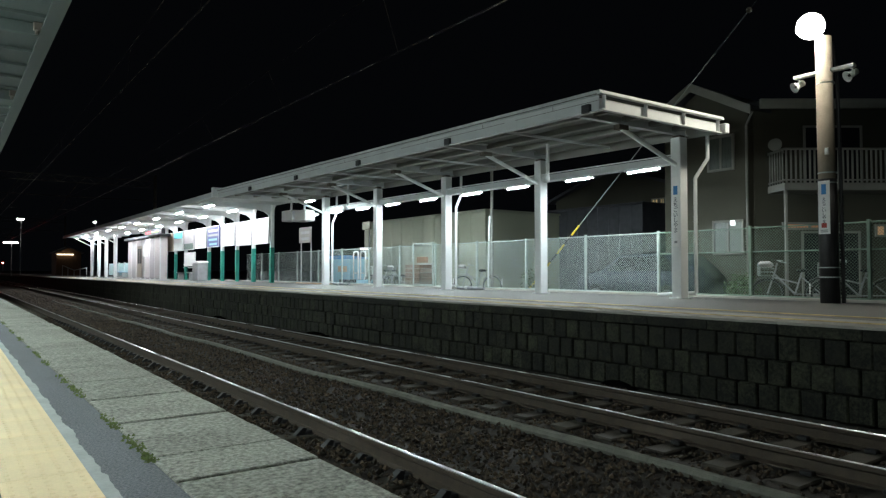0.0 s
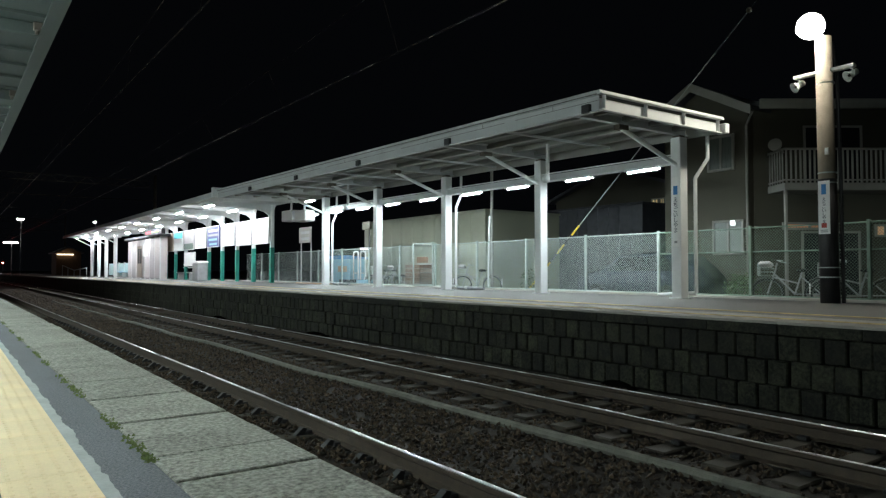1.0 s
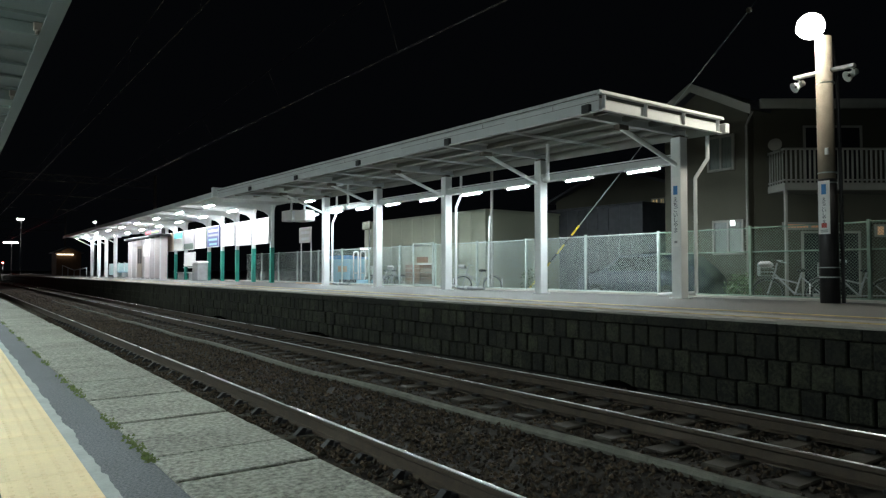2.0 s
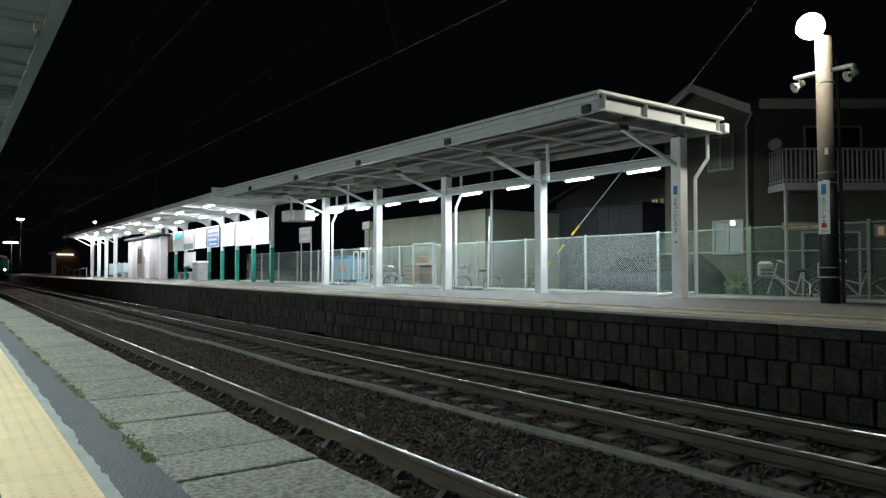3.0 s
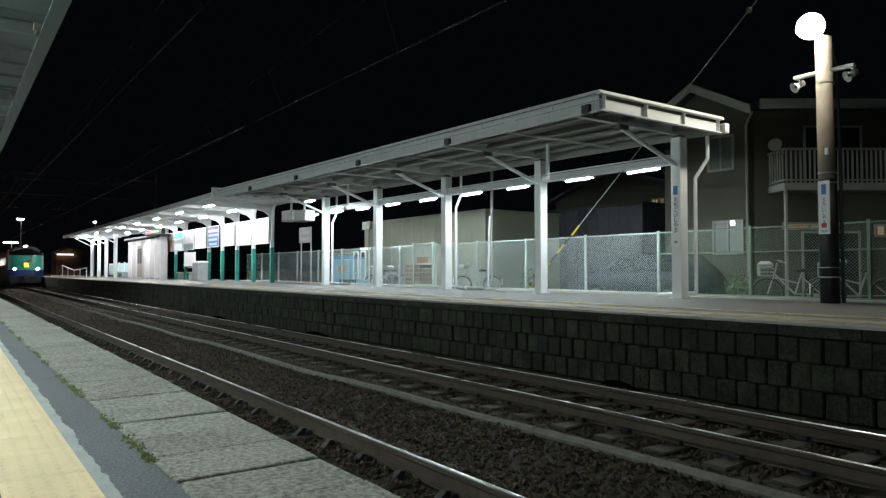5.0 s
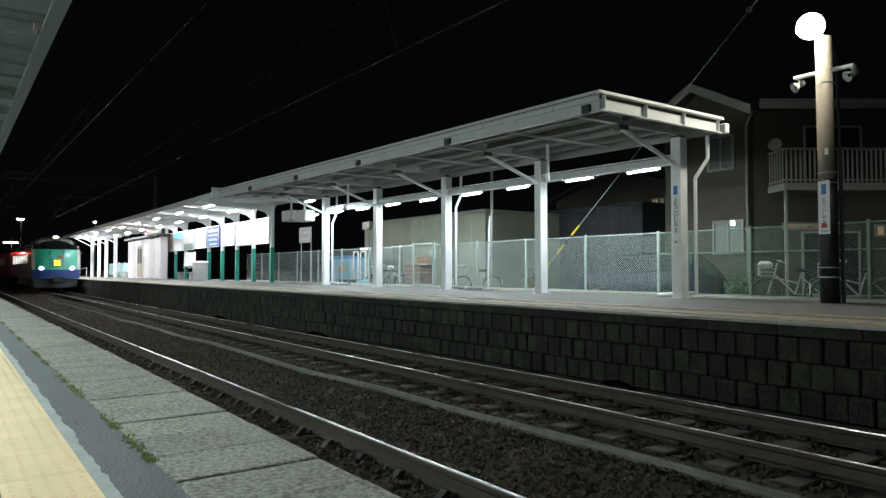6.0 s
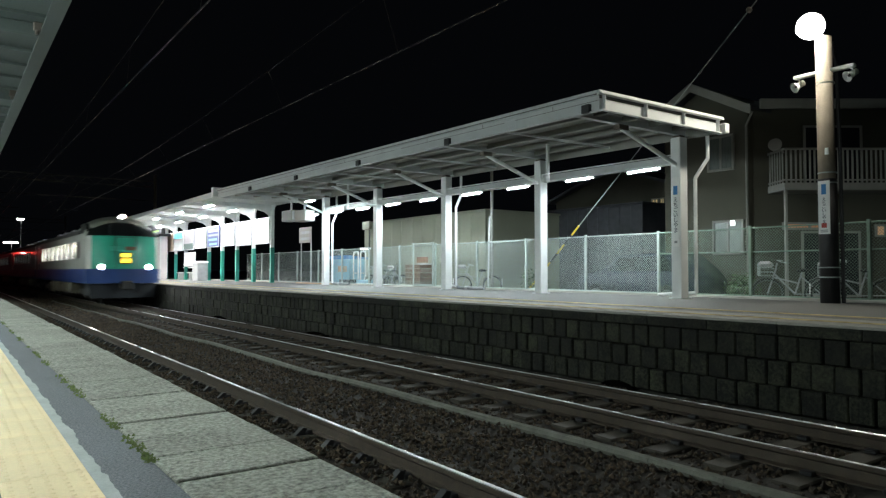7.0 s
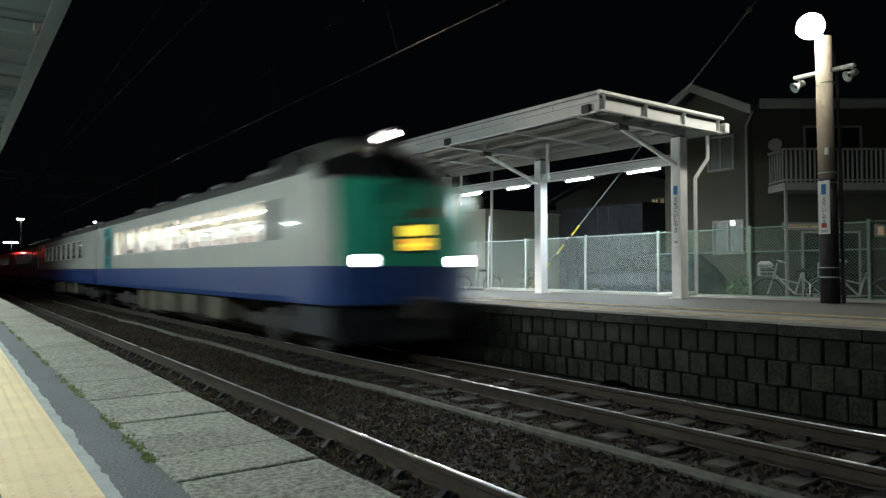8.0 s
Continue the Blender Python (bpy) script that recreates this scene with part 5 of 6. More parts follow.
copy_thing(bike, pose(14.9, 23.4, GZ + 0.18, 0, 6, 60))
copy_thing(bike, pose(14.9, 24.5, GZ + 0.18, 0, -5, 50))
copy_thing(bike, pose(15.0, 25.3, GZ + 0.18, 0, 7, 35))
copy_thing(bike, pose(14.8, 18.6, GZ + 0.18, 0, 5, 40))
build_car_parked()
build_shrub(15.3, 9.2, GZ, 0.55, "low dark green shrub behind the fence", 3)
build_shrub(16.4, 5.2, GZ, 0.9, "dark green shrub by the apartment house", 6, 800)
build_shrub(15.2, 16.2, GZ, 0.6, "low dark green shrub behind the fence", 9)


def build_crates():
    for i, (y, z, col) in enumerate(((21.9, 0, M_CONC), (21.9, 0.62, M_SEATBROWN), (25.8, 0, M_PALEBLUE), (27.4, 0, M_TARP))):
        c = root("storage_crate", "weathered slatted storage crate behind the fence", "crate", "storage crates", loc=(14.6, y, GZ + z))
        for k in range(4):
            bm = BM()
            box(bm, -0.3, 0.3, -0.5, 0.5, 0.16 * k, 0.16 * k + 0.135, 0.01)
            part("board", bm, col, c)


def build_storage_box():
    """A blue street-side storage box with an orange panel on its front."""
    b = root("storage_box", "faded blue storage box with an orange front panel", "storage box", loc=(15.2, 28.6, GZ))
    bm = BM()
    box(bm, 0.0, 0.9, 0.0, 1.9, 0.08, 1.55, 0.03)
    body = part("body", bm, M_PALEBLUE, b)
    bm = BM()
    prism(bm, [(-0.06, 1.55), (0.96, 1.55), (0.96, 1.62), (-0.06, 1.72)], -0.05, 1.95)
    part("lid", bm, M_BLUE, b, "darker blue sloping lid")
    bm = BM()
    box(bm, -0.012, -0.002, 0.25, 1.15, 0.95, 1.22, 0.003)
    part("panel", bm, M_HOSE, body, "orange panel")
    for y in (0.15, 1.75):
        bm = BM()
        box(bm, 0.05, 0.85, y - 0.05, y + 0.05, 0.0, 0.08)
        part("foot", bm, M_DARK, b)


def build_hoop_stand(y):
    """A white tubular hoop for leaning bicycles on."""
    h = root("bicycle_stand", "white tubular bicycle stand behind the fence", "bicycle stand", "bicycle stands", loc=(14.95, y, GZ))
    bm = BM()
    pipe(bm, [(0, 0.0, 0), (0, 0.0, 1.75), (0, 0.06, 1.86), (0, 0.38, 1.86), (0, 0.44, 1.75), (0, 0.44, 0)], 0.03, 8)
    part("hoop", bm, M_STEELW, h)
    bm = BM()
    tube(bm, (0, 0.0, 0.9), (0, 0.44, 0.9), 0.02, 8)
    part("crossbar", bm, M_STEELW, h)


def build_wall_lamp():
    """A lit tube on a short post by the storage box."""
    t = root("tube_lamp_post", "lit white tube lamp on a slim post behind the fence", "lamp", loc=(15.0, 26.35, GZ))
    bm = BM()
    tube(bm, (0.05, 0.45, 0), (0.05, 0.45, 1.99), 0.025, 8)
    part("post", bm, M_STEEL, t)
    bm = BM()
    box(bm, -0.02, 0.07, 0.0, 0.9, 1.99, 2.03, 0.006)
    part("housing", bm, M_STEELW, t)
    bm = BM()
    tube(bm, (0.02, 0.03, 1.965), (0.02, 0.87, 1.965), 0.02, 8)
    part("tube", bm, glow("small_tube", (0.95, 1.0, 0.98), 6.0), t, "glowing tube")


M_SEATBROWN = mat("rusty_crate", (0.16, 0.09, 0.05), 0.8, var=0.4, scale=6, bump=0.3)
build_crates()
build_storage_box()
build_wall_lamp()
for y in (27.3, 26.65, 20.3):
    build_hoop_stand(y)

# ---- far end of the line ----
far_lamp(8.87, 120, 9.1, 0.75, 30.0, "distant lit street lamp on a tall pole")
far_lamp(7.8, 121, 5.65, 1.6, 14.0, "distant lit tube lamp over the line")
far_lamp(19.2, 122, 9.2, 0.4, 14.0, "small distant lit street lamp")


def build_end_house():
    h = root("distant_house", "distant brown house lit under its eaves", "house", loc=(11.4, 100, GZ))
    bm = BM()
    prism(bm, [(0, 0), (2.8, 0), (2.8, 3.3), (1.4, 3.9), (0, 3.3)], 0, 5)
    part("wall", bm, M_SEATBROWN, h)
    bm = BM()
    prism(bm, [(-0.3, 3.2), (1.4, 3.95), (3.1, 3.2), (3.1, 3.35), (1.4, 4.1), (-0.3, 3.35)], -0.4, 5.4)
    part("roof", bm, M_ROOF, h)
    bm = BM()
    box(bm, 0.0, 1.9, -0.30, -0.2, 3.0, 3.14, 0.01)
    part("eaves_lamp", bm, glow("eaves_lamp", (1.0, 0.85, 0.6), 2.5), h, "warm lamp strip")


def build_end_rail():
    r = root("end_railing", "pale handrail at the platform end", "railing", loc=(11.0, 74, FAR_Z))
    bm = BM()
    pipe(bm, [(0, 0, 0.85), (0, 8, 0.62), (0, 17, 1.2)], 0.04)
    part("handrail", bm, M_STEELW, r)
    for y in (0, 4, 8, 12.5, 17):
        bm = BM()
        tube(bm, (0, y, 0), (0, y, 0.85 if y < 8 else 0.62 if y < 12 else 0.9 if y < 17 else 1.2), 0.03)
        part("post", bm, M_STEELW, r)


build_end_house()
build_end_rail()


# ---- train ----
M_TWHITE = mat("train_cream_white", (0.60, 0.61, 0.56), 0.6, var=0.14, scale=1.2, bump=0.0, coat=0.8, spec=0.15)
M_TBLUE = mat("train_blue", (0.018, 0.058, 0.22), 0.4, var=0.2, scale=1.2, bump=0.0, coat=0.15)
M_TGREEN = mat("train_green", (0.028, 0.41, 0.27), 0.35, var=0.12, scale=1.5, bump=0.0, coat=0.7)
M_TEAL = mat("train_teal_door", (0.02, 0.30, 0.30), 0.3, var=0.1, scale=2, bump=0.01)
M_TROOF = mat("train_roof", (0.065, 0.065, 0.062), 0.7, var=0.3, scale=3, bump=0.1)
M_SKIRT = mat("skirt_grey", (0.016, 0.02, 0.026), 0.6, var=0.3, scale=4, bump=0.1)
M_TCAB = mat("cab_roof_grey", (0.17, 0.18, 0.155), 0.5, var=0.2, scale=3, bump=0.05)
M_TUNDER = mat("train_underframe", (0.12, 0.11, 0.08), 0.8, var=0.5, scale=3, bump=0.2)
M_TBOGIE = mat("bogie_black", (0.03, 0.028, 0.026), 0.7, var=0.4, scale=5, bump=0.2)
M_TINT = mat("cabin_lining", (0.62, 0.58, 0.50), 0.6, var=0.06, scale=2, bump=0)
M_SEAT = mat("seat_fabric", (0.22, 0.19, 0.18), 0.8, var=0.25, scale=8, bump=0.1)
M_TGLASS = glass("train_glass", (0.75, 0.8, 0.8))
M_WSCREEN = mat("dark_windscreen", (0.012, 0.014, 0.014), 0.35, var=0.1, scale=2, bump=0, spec=0.15)
M_CABIN = glow("cabin_strip", (1.0, 0.97, 0.9), CABIN_GLOW)
M_CABIN2 = glow("dim_cabin_strip", (1.0, 0.97, 0.9), CABIN_GLOW * 0.008)
M_HEAD = glow("headlamp_glow", (0.98, 0.98, 1.0), HEAD_GLOW)
M_TOPL = glow("top_lamp_glow", (1.0, 0.88, 0.74), TOP_GLOW)
M_PANEL = mat("brown_panel", (0.16, 0.10, 0.05), 0.5, var=0.2, scale=8, bump=0)
M_MARK = glow("headmark_glow", (1.0, 0.82, 0.06), 1.6)
M_MARK2 = glow("headmark_orange", (1.0, 0.42, 0.04), 1.5)
HW, ZB, ZS, ZE = 1.46, 0.92, 1.53, 3.05  # half width, bottom, colour seam, eaves
CAR = 20.5


def roof_outline(top, n=10):
    pts = [(-HW, ZE)]
    for i in range(1, n):
        a = math.pi * i / n
        pts.append((-HW * math.cos(a), ZE + (top - ZE) * math.sin(a) ** 0.75))
    pts.append((HW, ZE))
    return pts


def under_gear(c, y0):
    for yy in (3.2, 16.6):
        bm = BM()
        for s in (-1, 1):
            box(bm, s * 0.98 - 0.08, s * 0.98 + 0.08, y0 + yy - 1.6, y0 + yy + 1.6, 0.36, 0.62, 0.03)
            box(bm, s * 0.98 - 0.1, s * 0.98 + 0.1, y0 + yy - 0.35, y0 + yy + 0.35, 0.25, 0.75, 0.03)
        box(bm, -0.9, 0.9, y0 + yy - 0.3, y0 + yy + 0.3, 0.45, 0.8, 0.03)
        bog = part("bogie", bm, M_TBOGIE, c, "black bogie frame")
        for dy in (-1.05, 1.05):
            bm = BM()
            for s in (-1, 1):
                tube(bm, (s * 0.50, y0 + yy + dy, 0.432), (s * 0.625, y0 + yy + dy, 0.432), 0.43, 24)
            tube(bm, (-0.5, y0 + yy + dy, 0.432), (0.5, y0 + yy + dy, 0.432), 0.08, 10)
            part("wheelset", bm, M_TBOGIE, bog)
    rng = random.Random(5)
    y = 5.6
    while y < 14.0:
        L = rng.uniform(0.7, 1.5)
        for s in (-1, 1):
            bm = BM()
            box(bm, min(s * 0.75, s * 1.32), max(s * 0.75, s * 1.32), y0 + y, y0 + y + L, rng.uniform(0.28, 0.42), 0.90, 0.03)
            part("equipment_box", bm, M_TUNDER, c, "grey underfloor equipment box")
        y += L + rng.uniform(0.3, 0.8)


def build_car(name, label, lead):
    c = root(name, label, "train car", "train cars")
    y0 = 0.0
    ya = 1.6 if lead else 0.15
    yb = CAR - 0.35
    # blue lower side and floor
    bm = BM()
    prism(bm, [(-HW + 0.03, ZB), (HW - 0.03, ZB), (HW, ZB + 0.10), (HW, ZS), (HW - 0.06, ZS), (HW - 0.06, ZB + 0.3), (-HW + 0.06, ZB + 0.3), (-HW + 0.06, ZS), (-HW, ZS), (-HW, ZB + 0.10)], ya, yb)
    part("lower_side", bm, M_TBLUE, c, "glossy blue lower side")
    # white sides with window openings
    zw0, zw1 = 2.0, 2.74
    w0 = 3.05 if lead else 3.2
    door = (17.2, 18.6)
    wins = []
    y = w0
    while y + 1.5 < door[0] - 0.2:
        wins.append((y, y + 1.45))
        y += 1.72
    for s in (-1, 1):
        x0, x1 = sorted((s * HW, s * (HW - 0.06)))
        bm = BM()
        box(bm, x0, x1, ya, door[0], ZS, zw0)
        box(bm, x0, x1, door[1], yb, ZS, zw0)
        box(bm, x0, x1, ya, door[0], zw1, ZE)
        box(bm, x0, x1, door[1], yb, zw1, ZE)
        edges = [ya] + [v for w in wins for v in w] + [door[0]]
        for a, b in zip(edges[0::2], edges[1::2]):
            box(bm, x0, x1, a, b, zw0, zw1)
        box(bm, x0, x1, door[1], yb, zw0, zw1)
        part("upper_side", bm, M_TWHITE, c, "glossy white upper side")
        bm = BM()
        box(bm, s * (HW - 0.03) - 0.025, s * (HW - 0.03) + 0.025, door[0] + 0.01, door[1] - 0.01, ZS, ZE, 0.006)
        d = part("door", bm, M_TEAL, c, "teal passenger door")
        bm = BM()
        box(bm, s * HW - 0.004 * s - 0.003, s * HW - 0.004 * s + 0.003, door[0] + 0.4, door[1] - 0.4, 1.95, 2.6)
        part("door_window", bm, M_WSCREEN, d)
        for a, b in wins:
            bm = BM()
            box(bm, s * (HW - 0.015) - 0.004, s * (HW - 0.015) + 0.004, a, b, zw0, zw1)
            wn_ = part("window", bm, M_TGLASS, c, "long passenger window")
            wn_.visible_shadow = False
            bm = BM()
            m_ = (a + b) / 2
            box(bm, s * HW - 0.014, s * HW + 0.006, a - 0.03, a, zw0 - 0.03, zw1 + 0.03)
            box(bm, s * HW - 0.014, s * HW + 0.006, b, b + 0.03, zw0 - 0.03, zw1 + 0.03)
            box(bm, s * HW - 0.014, s * HW + 0.006, a, b, zw0 - 0.03, zw0)
            box(bm, s * HW - 0.014, s * HW + 0.006, a, b, zw1, zw1 + 0.03)
            part("window_frame", bm, M_STEEL, wn_)
        bm = BM()
        box(bm, s * HW - 0.012, s * HW + 0.012, ya, yb, ZE - 0.05, ZE + 0.0, 0.004)
        part("eaves_gutter", bm, M_TWHITE, c)
    # roof
    bm = BM()
    prism(bm, roof_outline(3.48), 2.6 if lead else ya, yb)
    part("roof", bm, M_TROOF, c, "dark grey curved roof", smooth=False)
    rng = random.Random(9)
    for k in range(5):
        a = 5.2 + 2.95 * k
        bm = BM()
        box(bm, -0.55, 0.55, a, a + 0.95, 3.40, 3.70, 0.08)
        u = part("air_conditioner", bm, M_GREYBOX, c, "pale roof air-conditioning unit")
        bm = BM()
        for j in range(4):
            box(bm, -0.561, 0.561, a + 0.14 + 0.18 * j, a + 0.22 + 0.18 * j, 3.50, 3.6)
        part("grille", bm, M_DARK, u)
    for yy in (ya + 0.0, yb - 0.06):
        if lead and yy == ya:
            continue
        bm = BM()
        prism(bm, [(-HW + 0.06, ZB + 0.3), (HW - 0.06, ZB + 0.3), (HW - 0.06, ZE - 0.01), (-HW + 0.06, ZE - 0.01)], yy, yy + 0.06)
        part("end_wall", bm, M_TWHITE, c)
    if not lead:
        bm = BM()
        box(bm, -0.5, 0.5, -0.33, ya, 1.2, 3.0, 0.02)
        part("gangway", bm, M_RUBBER, c, "black gangway bellows")
    # cabin
    bm = BM()
    box(bm, -HW + 0.08, HW - 0.08, w0 - 0.3, door[0] - 0.1, 1.23, 1.26)
    part("cabin_floor", bm, M_TINT, c)
    bm = BM()
    box(bm, -HW + 0.08, HW - 0.08, w0 - 0.3, door[0] - 0.1, 2.98, 3.02)
    part("cabin_ceiling", bm, M_TINT, c)
    for yy in (w0 - 0.34, door[0] - 0.1):
        bm = BM()
        box(bm, -HW + 0.07, HW - 0.07, yy, yy + 0.04, 1.23, 3.0)
        part("partition", bm, M_TINT, c)
    bm = BM()
    for x in (-0.35, 0.35):
        box(bm, x - 0.09, x + 0.09, w0, door[0] - 0.3, 2.94, 2.975)
    part("light_strip", bm, M_CABIN if lead else M_CABIN2, c, "cabin light strip")
    for s in (-1, 1):
        bm = BM()
        box(bm, min(s * 0.75, s * 1.35), max(s * 0.75, s * 1.35), w0, door[0] - 0.3, 2.78, 2.82)
        part("luggage_rack", bm, M_TINT, c)
        y = w0 + 0.25
        while y < door[0] - 1.0:
            bm = BM()
            box(bm, min(s * 0.3, s * 1.33), max(s * 0.3, s * 1.33), y, y + 0.14, 1.45, 2.38, 0.04)
            box(bm, min(s * 0.3, s * 1.33), max(s * 0.3, s * 1.33), y - 0.45, y, 1.55, 1.7, 0.04)
            st = part("seat", bm, M_SEAT, c, "brown fabric seat")
            bm = BM()
            box(bm, min(s * 0.34, s * 1.29), max(s * 0.34, s * 1.29), y - 0.012, y + 0.152, 2.16, 2.39, 0.02)
            part("headrest_cover", bm, M_WHITEP, st, "white headrest cover")
            y += 0.91
    under_gear(c, y0)
    return c


def cab(c):
    """The driving end: a flat green face, raking dark windscreen and raised cab roof."""
    n = 12

    def ring(y, top, hw, z0):
        """Outline of one cross-section, from the left sill over the roof to the right sill."""
        pts = [(-hw, z0)]
        zs = min(top - 0.05, 2.92)
        pts.append((-hw, zs))
        for i in range(1, n):
            a = math.pi * i / n
            pts.append((-hw * math.cos(a), zs + (top - zs) * math.sin(a) ** 0.6))
        pts.append((hw, zs))
        pts.append((hw, z0))
        return [(x, y, z) for x, z in pts]

    def skin(bm, rings, cap=True):
        vr = [[bm.verts.new(p) for p in r] for r in rings]
        for a, b in zip(vr[:-1], vr[1:]):
            for i in range(len(a) - 1):
                bm.faces.new((a[i], a[i + 1], b[i + 1], b[i]))
        if cap:
            bm.faces.new(vr[0])
        return vr

    # side shells behind the face, white
    for s in (-1, 1):
        bm = BM()
        x0, x1 = sorted((s * (HW + 0.002), s * (HW - 0.05)))
        prism(bm, [(0.42, ZS), (1.62, ZS), (1.62, 3.0), (0.95, 3.0), (0.42, 2.75)], x0, x1, axis="x")
        part("cab_side", bm, M_TWHITE, c, "white cab side")
        bm = BM()
        prism(bm, [(2.2, 2.0), (2.66, 2.0), (2.66, 2.72), (2.2, 2.72)], s * (HW + 0.001) - 0.005, s * (HW + 0.001) + 0.005, axis="x")
        part("cab_side_window", bm, M_WSCREEN, c, "dark cab side window")
    # face
    face = []
    for i in range(17):
        u = -1 + 2 * i / 16
        face.append((u * HW, 0.42 * abs(u) ** 3.2))
    bm = BM()
    lo, low, upp, mid = ([bm.verts.new((x, y + 0.022 * (z - ZS), z)) for x, y in face] for z in (ZS, 1.537, 1.70, 2.45))
    hi = [bm.verts.new((x * 0.985, y + 0.10, 2.93)) for x, y in face]
    for k, (a, b) in enumerate(((lo, low), (low, upp), (upp, mid), (mid, hi))):
        for i in range(16):
            if (k == 1 and i in (2, 13)) or i in (0, 15):  # openings for the headlamps, white corners
                continue
            bm.faces.new((a[i], a[i + 1], b[i + 1], b[i]))
    back = [bm.verts.new((x * 0.95, y + 0.25, ZS)) for x, y in face]
    for i in range(16):
        bm.faces.new((lo[i], back[i], back[i + 1], lo[i + 1]))
    bmesh.ops.delete(bm, geom=[v for v in bm.verts if not v.link_faces], context="VERTS")
    part("cab_face", bm, M_TGREEN, c, "glossy green cab front", smooth=True)
    for i in (0, 15):
        bm = BM()
        cols = []
        for x, y in face[i:i + 2]:
            cols.append([bm.verts.new(p) for p in ((x, y, ZS), (x, y + 0.02, 2.45), (x * 0.985, y + 0.10, 2.93))])
        for k in range(2):
            bm.faces.new((cols[0][k], cols[1][k], cols[1][k + 1], cols[0][k + 1]))
        part("cab_corner", bm, M_TWHITE, c, "white rounded cab corner", smooth=True)
    # blue apron
    bm = BM()
    lo = [bm.verts.new((x * 0.985, y + 0.03, ZB)) for x, y in face]
    hi = [bm.verts.new((x, y, ZS)) for x, y in face]
    b1 = [bm.verts.new((x, 1.62, ZB)) for x, y in (face[0], face[-1])]
    for i in range(16):
        bm.faces.new((lo[i], lo[i + 1], hi[i + 1], hi[i]))
    b2 = [bm.verts.new((x, 1.62, ZS)) for x, y in (face[0], face[-1])]
    bm.faces.new((lo[0], hi[0], b2[0], b1[0]))
    bm.faces.new((hi[-1], lo[-1], b1[1], b2[1]))
    bm.faces.new(lo + [b1[1], b1[0]])
    part("apron", bm, M_TBLUE, c, "blue lower front")
    # windscreen and raised roof
    bm = BM()
    sill = [(x * 0.985, y + 0.10, 2.93) for x, y in face]
    head = [(x * 0.80, y * 0.6 + 0.95, 3.56 - 0.10 * abs(x) ** 2) for x, y in face]
    a = [bm.verts.new(p) for p in sill]
    b = [bm.verts.new(p) for p in head]
    for i in range(16):
        bm.faces.new((a[i], a[i + 1], b[i + 1], b[i]))
    part("windscreen", bm, M_WSCREEN, c, "dark raking windscreen", smooth=True)
    for u in (-0.42, 0.42):
        bm = BM()
        p0 = Vector((u * HW, 0.09, 2.94))
        p1 = Vector((u * HW * 0.82, 0.95, 3.55))
        tube(bm, p0, p1, 0.035, 6)
        part("windscreen_pillar", bm, M_SKIRT, c)
    bm = BM()
    rs = []
    for y, top, hw in ((0.95, 3.57, 1.17), (1.25, 3.76, 1.24), (1.7, 3.85, 1.30), (2.4, 3.83, 1.34), (2.95, 3.68, 1.39), (3.35, 3.44, 1.44)):
        pts = []
        for i in range(n + 1):
            t = math.pi * i / n
            z = 3.0 + (top - 3.0) * math.sin(t) ** 0.55
            pts.append((-hw * math.cos(t) * (1.0), y, z))
        rs.append(pts)
    skin(bm, rs)
    part("cab_roof", bm, M_TCAB, c, "raised grey cab roof", smooth=True)
    for s in (-1, 1):
        bm = BM()
        prism(bm, [(0.52, 2.80), (1.62, 2.80), (1.62, 3.06), (1.2, 3.06), (0.95, 3.2)], s * (HW - 0.06) - 0.03, s * (HW - 0.06) + 0.03, axis="x")
        part("cab_cheek", bm, M_TWHITE, c)
    # lamps
    for s in (-1, 1):
        bm = BM()
        barrel(bm, s * 0.93, 1.615, (0.135, 0.135, 0.094, 0.094), (0.17, -0.01, -0.01, 0.19))
        bez = part("headlamp_bezel", bm, M_TBOGIE, c, "round dark headlamp bezel")
        bm = BM()
        tube(bm, (s * 0.93, 0.085, 1.615), (s * 0.93, 0.08, 1.615), 0.092, 20)
        part("headlamp", bm, M_HEAD, bez, "glaring white headlamp")
    bm = BM()
    tube(bm, (0, 1.35, 3.80), (0, 0.93, 3.80), 0.13, 16)
    hs = part("top_lamp_housing", bm, M_TROOF, c)
    bm = BM()
    for x in (-0.065, 0.065):
        tube(bm, (x, 0.93, 3.80), (x, 0.915, 3.80), 0.037, 16)
    part("top_lamp", bm, M_TOPL, hs, "bright warm top lamp")
    # shelf added to keep the top lamp's light off the windscreen
    bm = BM()
    box(bm, -0.2, 0.2, 0.70, 0.94, 3.675, 3.695, 0.004)
    part("added_lamp_baffle", bm, M_TROOF, hs)
    for s in (-1, 1):
        bm = BM()
        prism(bm, [(1.12, 3.12), (2.75, 3.12), (2.55, 3.50), (1.42, 3.50)], s * 1.29 - 0.06, s * 1.29 + 0.06, axis="x")
        part("cab_upper_window", bm, M_WSCREEN, c, "dark upper cab window")
    # headmark
    bm = BM()
    box(bm, -0.23, 0.23, -0.035, 0.06, 1.74, 2.24, 0.03)
    hm = part("headmark", bm, M_TBOGIE, c, "lit headmark panel")
    bm = BM()
    box(bm, -0.19, 0.18, -0.042, -0.036, 2.025, 2.19)
    part("headmark_band", bm, M_MARK, hm, "glowing yellow band")
    bm = BM()
    box(bm, -0.19, 0.20, -0.042, -0.036, 1.79, 1.975)
    part("headmark_band", bm, M_MARK, hm, "glowing yellow band")
    bm = BM()
    box(bm, -0.17, 0.12, -0.047, -0.043, 1.90, 1.965)
    box(bm, -0.12, 0.17, -0.047, -0.043, 1.80, 1.85)
    part("print_bar", bm, M_MARK2, hm)
    bm = BM()
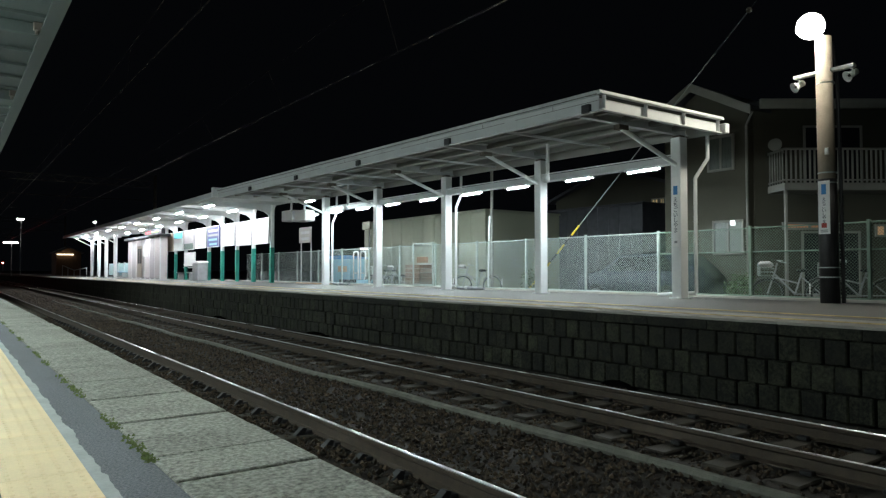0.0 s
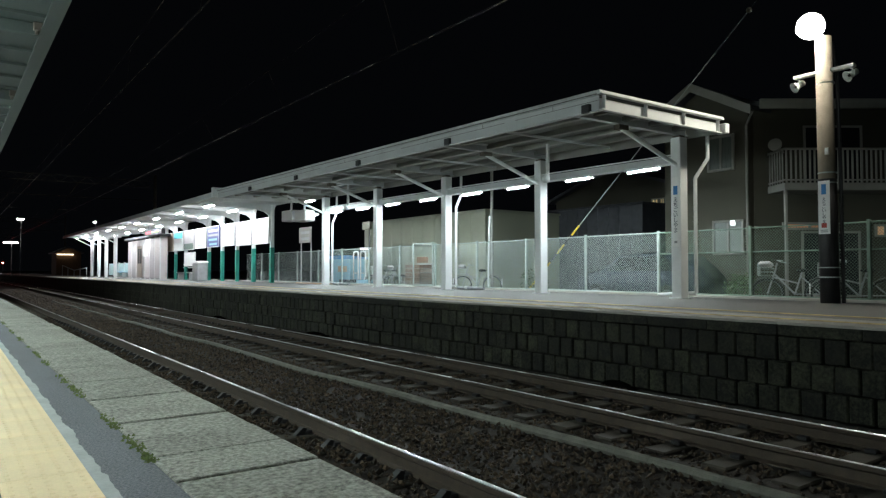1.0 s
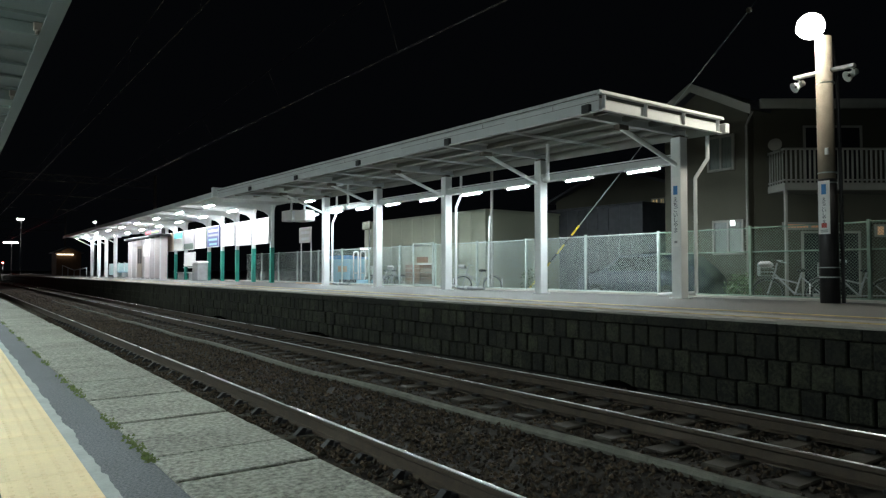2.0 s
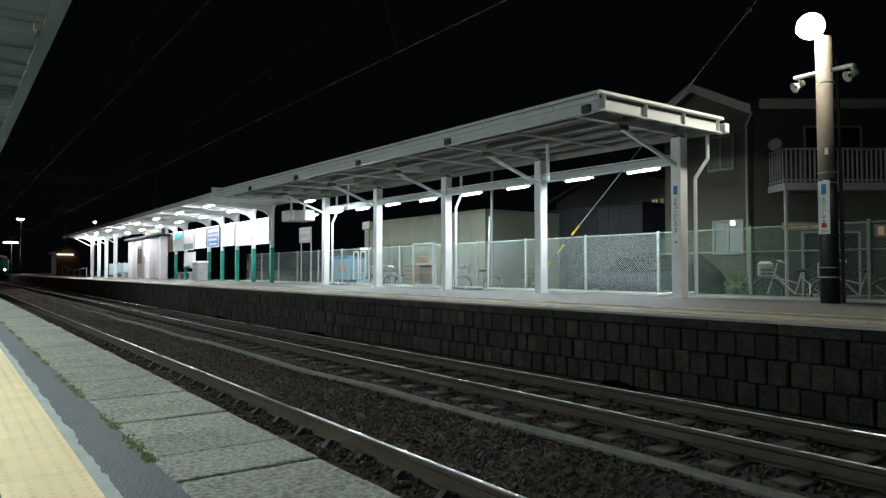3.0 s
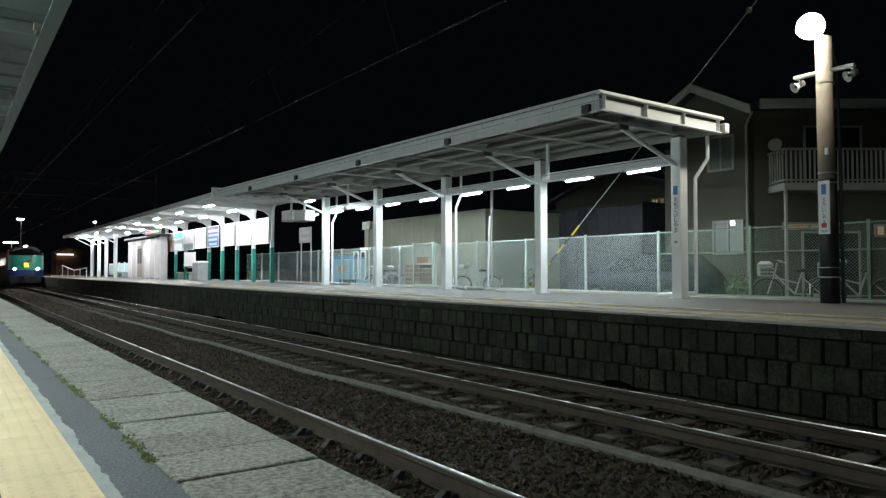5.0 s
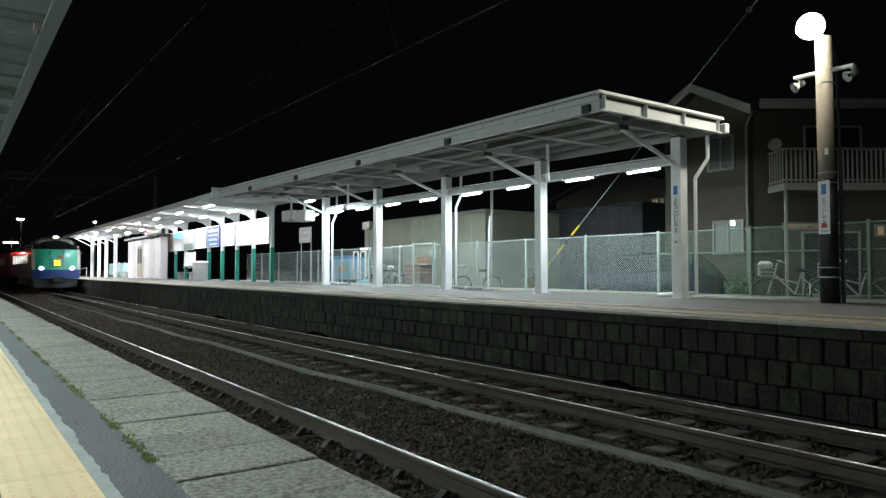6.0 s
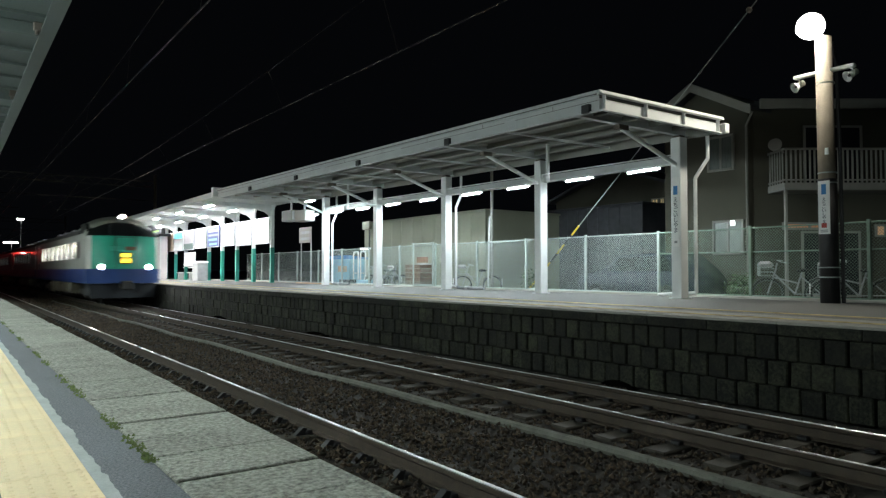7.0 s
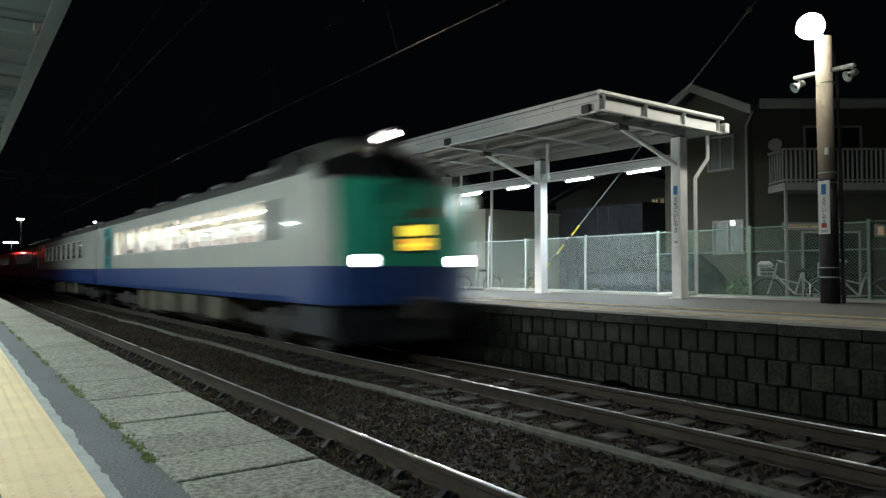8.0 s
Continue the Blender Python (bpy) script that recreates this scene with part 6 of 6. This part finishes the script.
    box(bm, -0.62, -0.10, 0.0, 0.06, 2.30, 2.52, 0.02)
    part("vent_panel", bm, M_TGREEN, c)
    # gangway door in the middle of the face
    bm = BM()
    for s in (-1, 1):
        box(bm, s * 0.40 - 0.012, s * 0.40 + 0.012, -0.012, 0.06, 1.56, 2.88, 0.004)
    box(bm, -0.40, 0.40, 0.045, 0.075, 2.865, 2.885)
    part("door_seam", bm, M_TROOF, c, "dark rubber front door seam")
    bm = BM()
    box(bm, -0.02, 0.40, -0.01, 0.09, 2.32, 2.48, 0.01)
    part("destination_panel", bm, M_PANEL, c, "small brown panel above the headmark")
    # skirt, plough and coupler
    bm = BM()
    prism(bm, [(-1.25, 0.30), (1.25, 0.30), (1.35, 0.90), (-1.35, 0.90)], 0.35, 0.55)
    box(bm, -1.3, -1.2, 0.5, 1.9, 0.4, 0.9, 0.01)
    box(bm, 1.2, 1.3, 0.5, 1.9, 0.4, 0.9, 0.01)
    part("skirt", bm, M_SKIRT, c, "dark grey front skirt")
    bm = BM()
    box(bm, -0.16, 0.16, -0.25, 0.4, 0.72, 1.0, 0.03)
    box(bm, -0.24, 0.24, -0.38, -0.22, 0.66, 1.04, 0.04)
    part("coupler", bm, M_TBOGIE, c, "black knuckle coupler")
    bm = BM()
    for s in (-1, 1):
        pipe(bm, [(s * 0.45, 0.0, 0.95), (s * 0.5, -0.15, 0.7), (s * 0.4, -0.05, 0.5)], 0.02)
    part("air_hose", bm, M_RUBBER, c)


lead_car = build_car("leading_train_car", "green-faced white and blue express car with headlamps lit", True)
cab(lead_car)
cars = [lead_car]
mid_car = build_car("train_car", "white over blue express car with teal doors", False)
cars.append(mid_car)
for k in range(4):
    cars.append(copy_thing(mid_car, pose(TRACK_B, 210 + 20.5 * k, 0)))

FRONT_AT_END, SPEED = 9.42, 22.3


def motions():
    for k, c in enumerate(cars):
        rows = []
        for i in range(17):
            t = 0.5 * i
            rows.append((t, pose(TRACK_B, FRONT_AT_END + SPEED * (8.0 - t) + CAR * k, 0)))
        walk(c, rows)


motions()
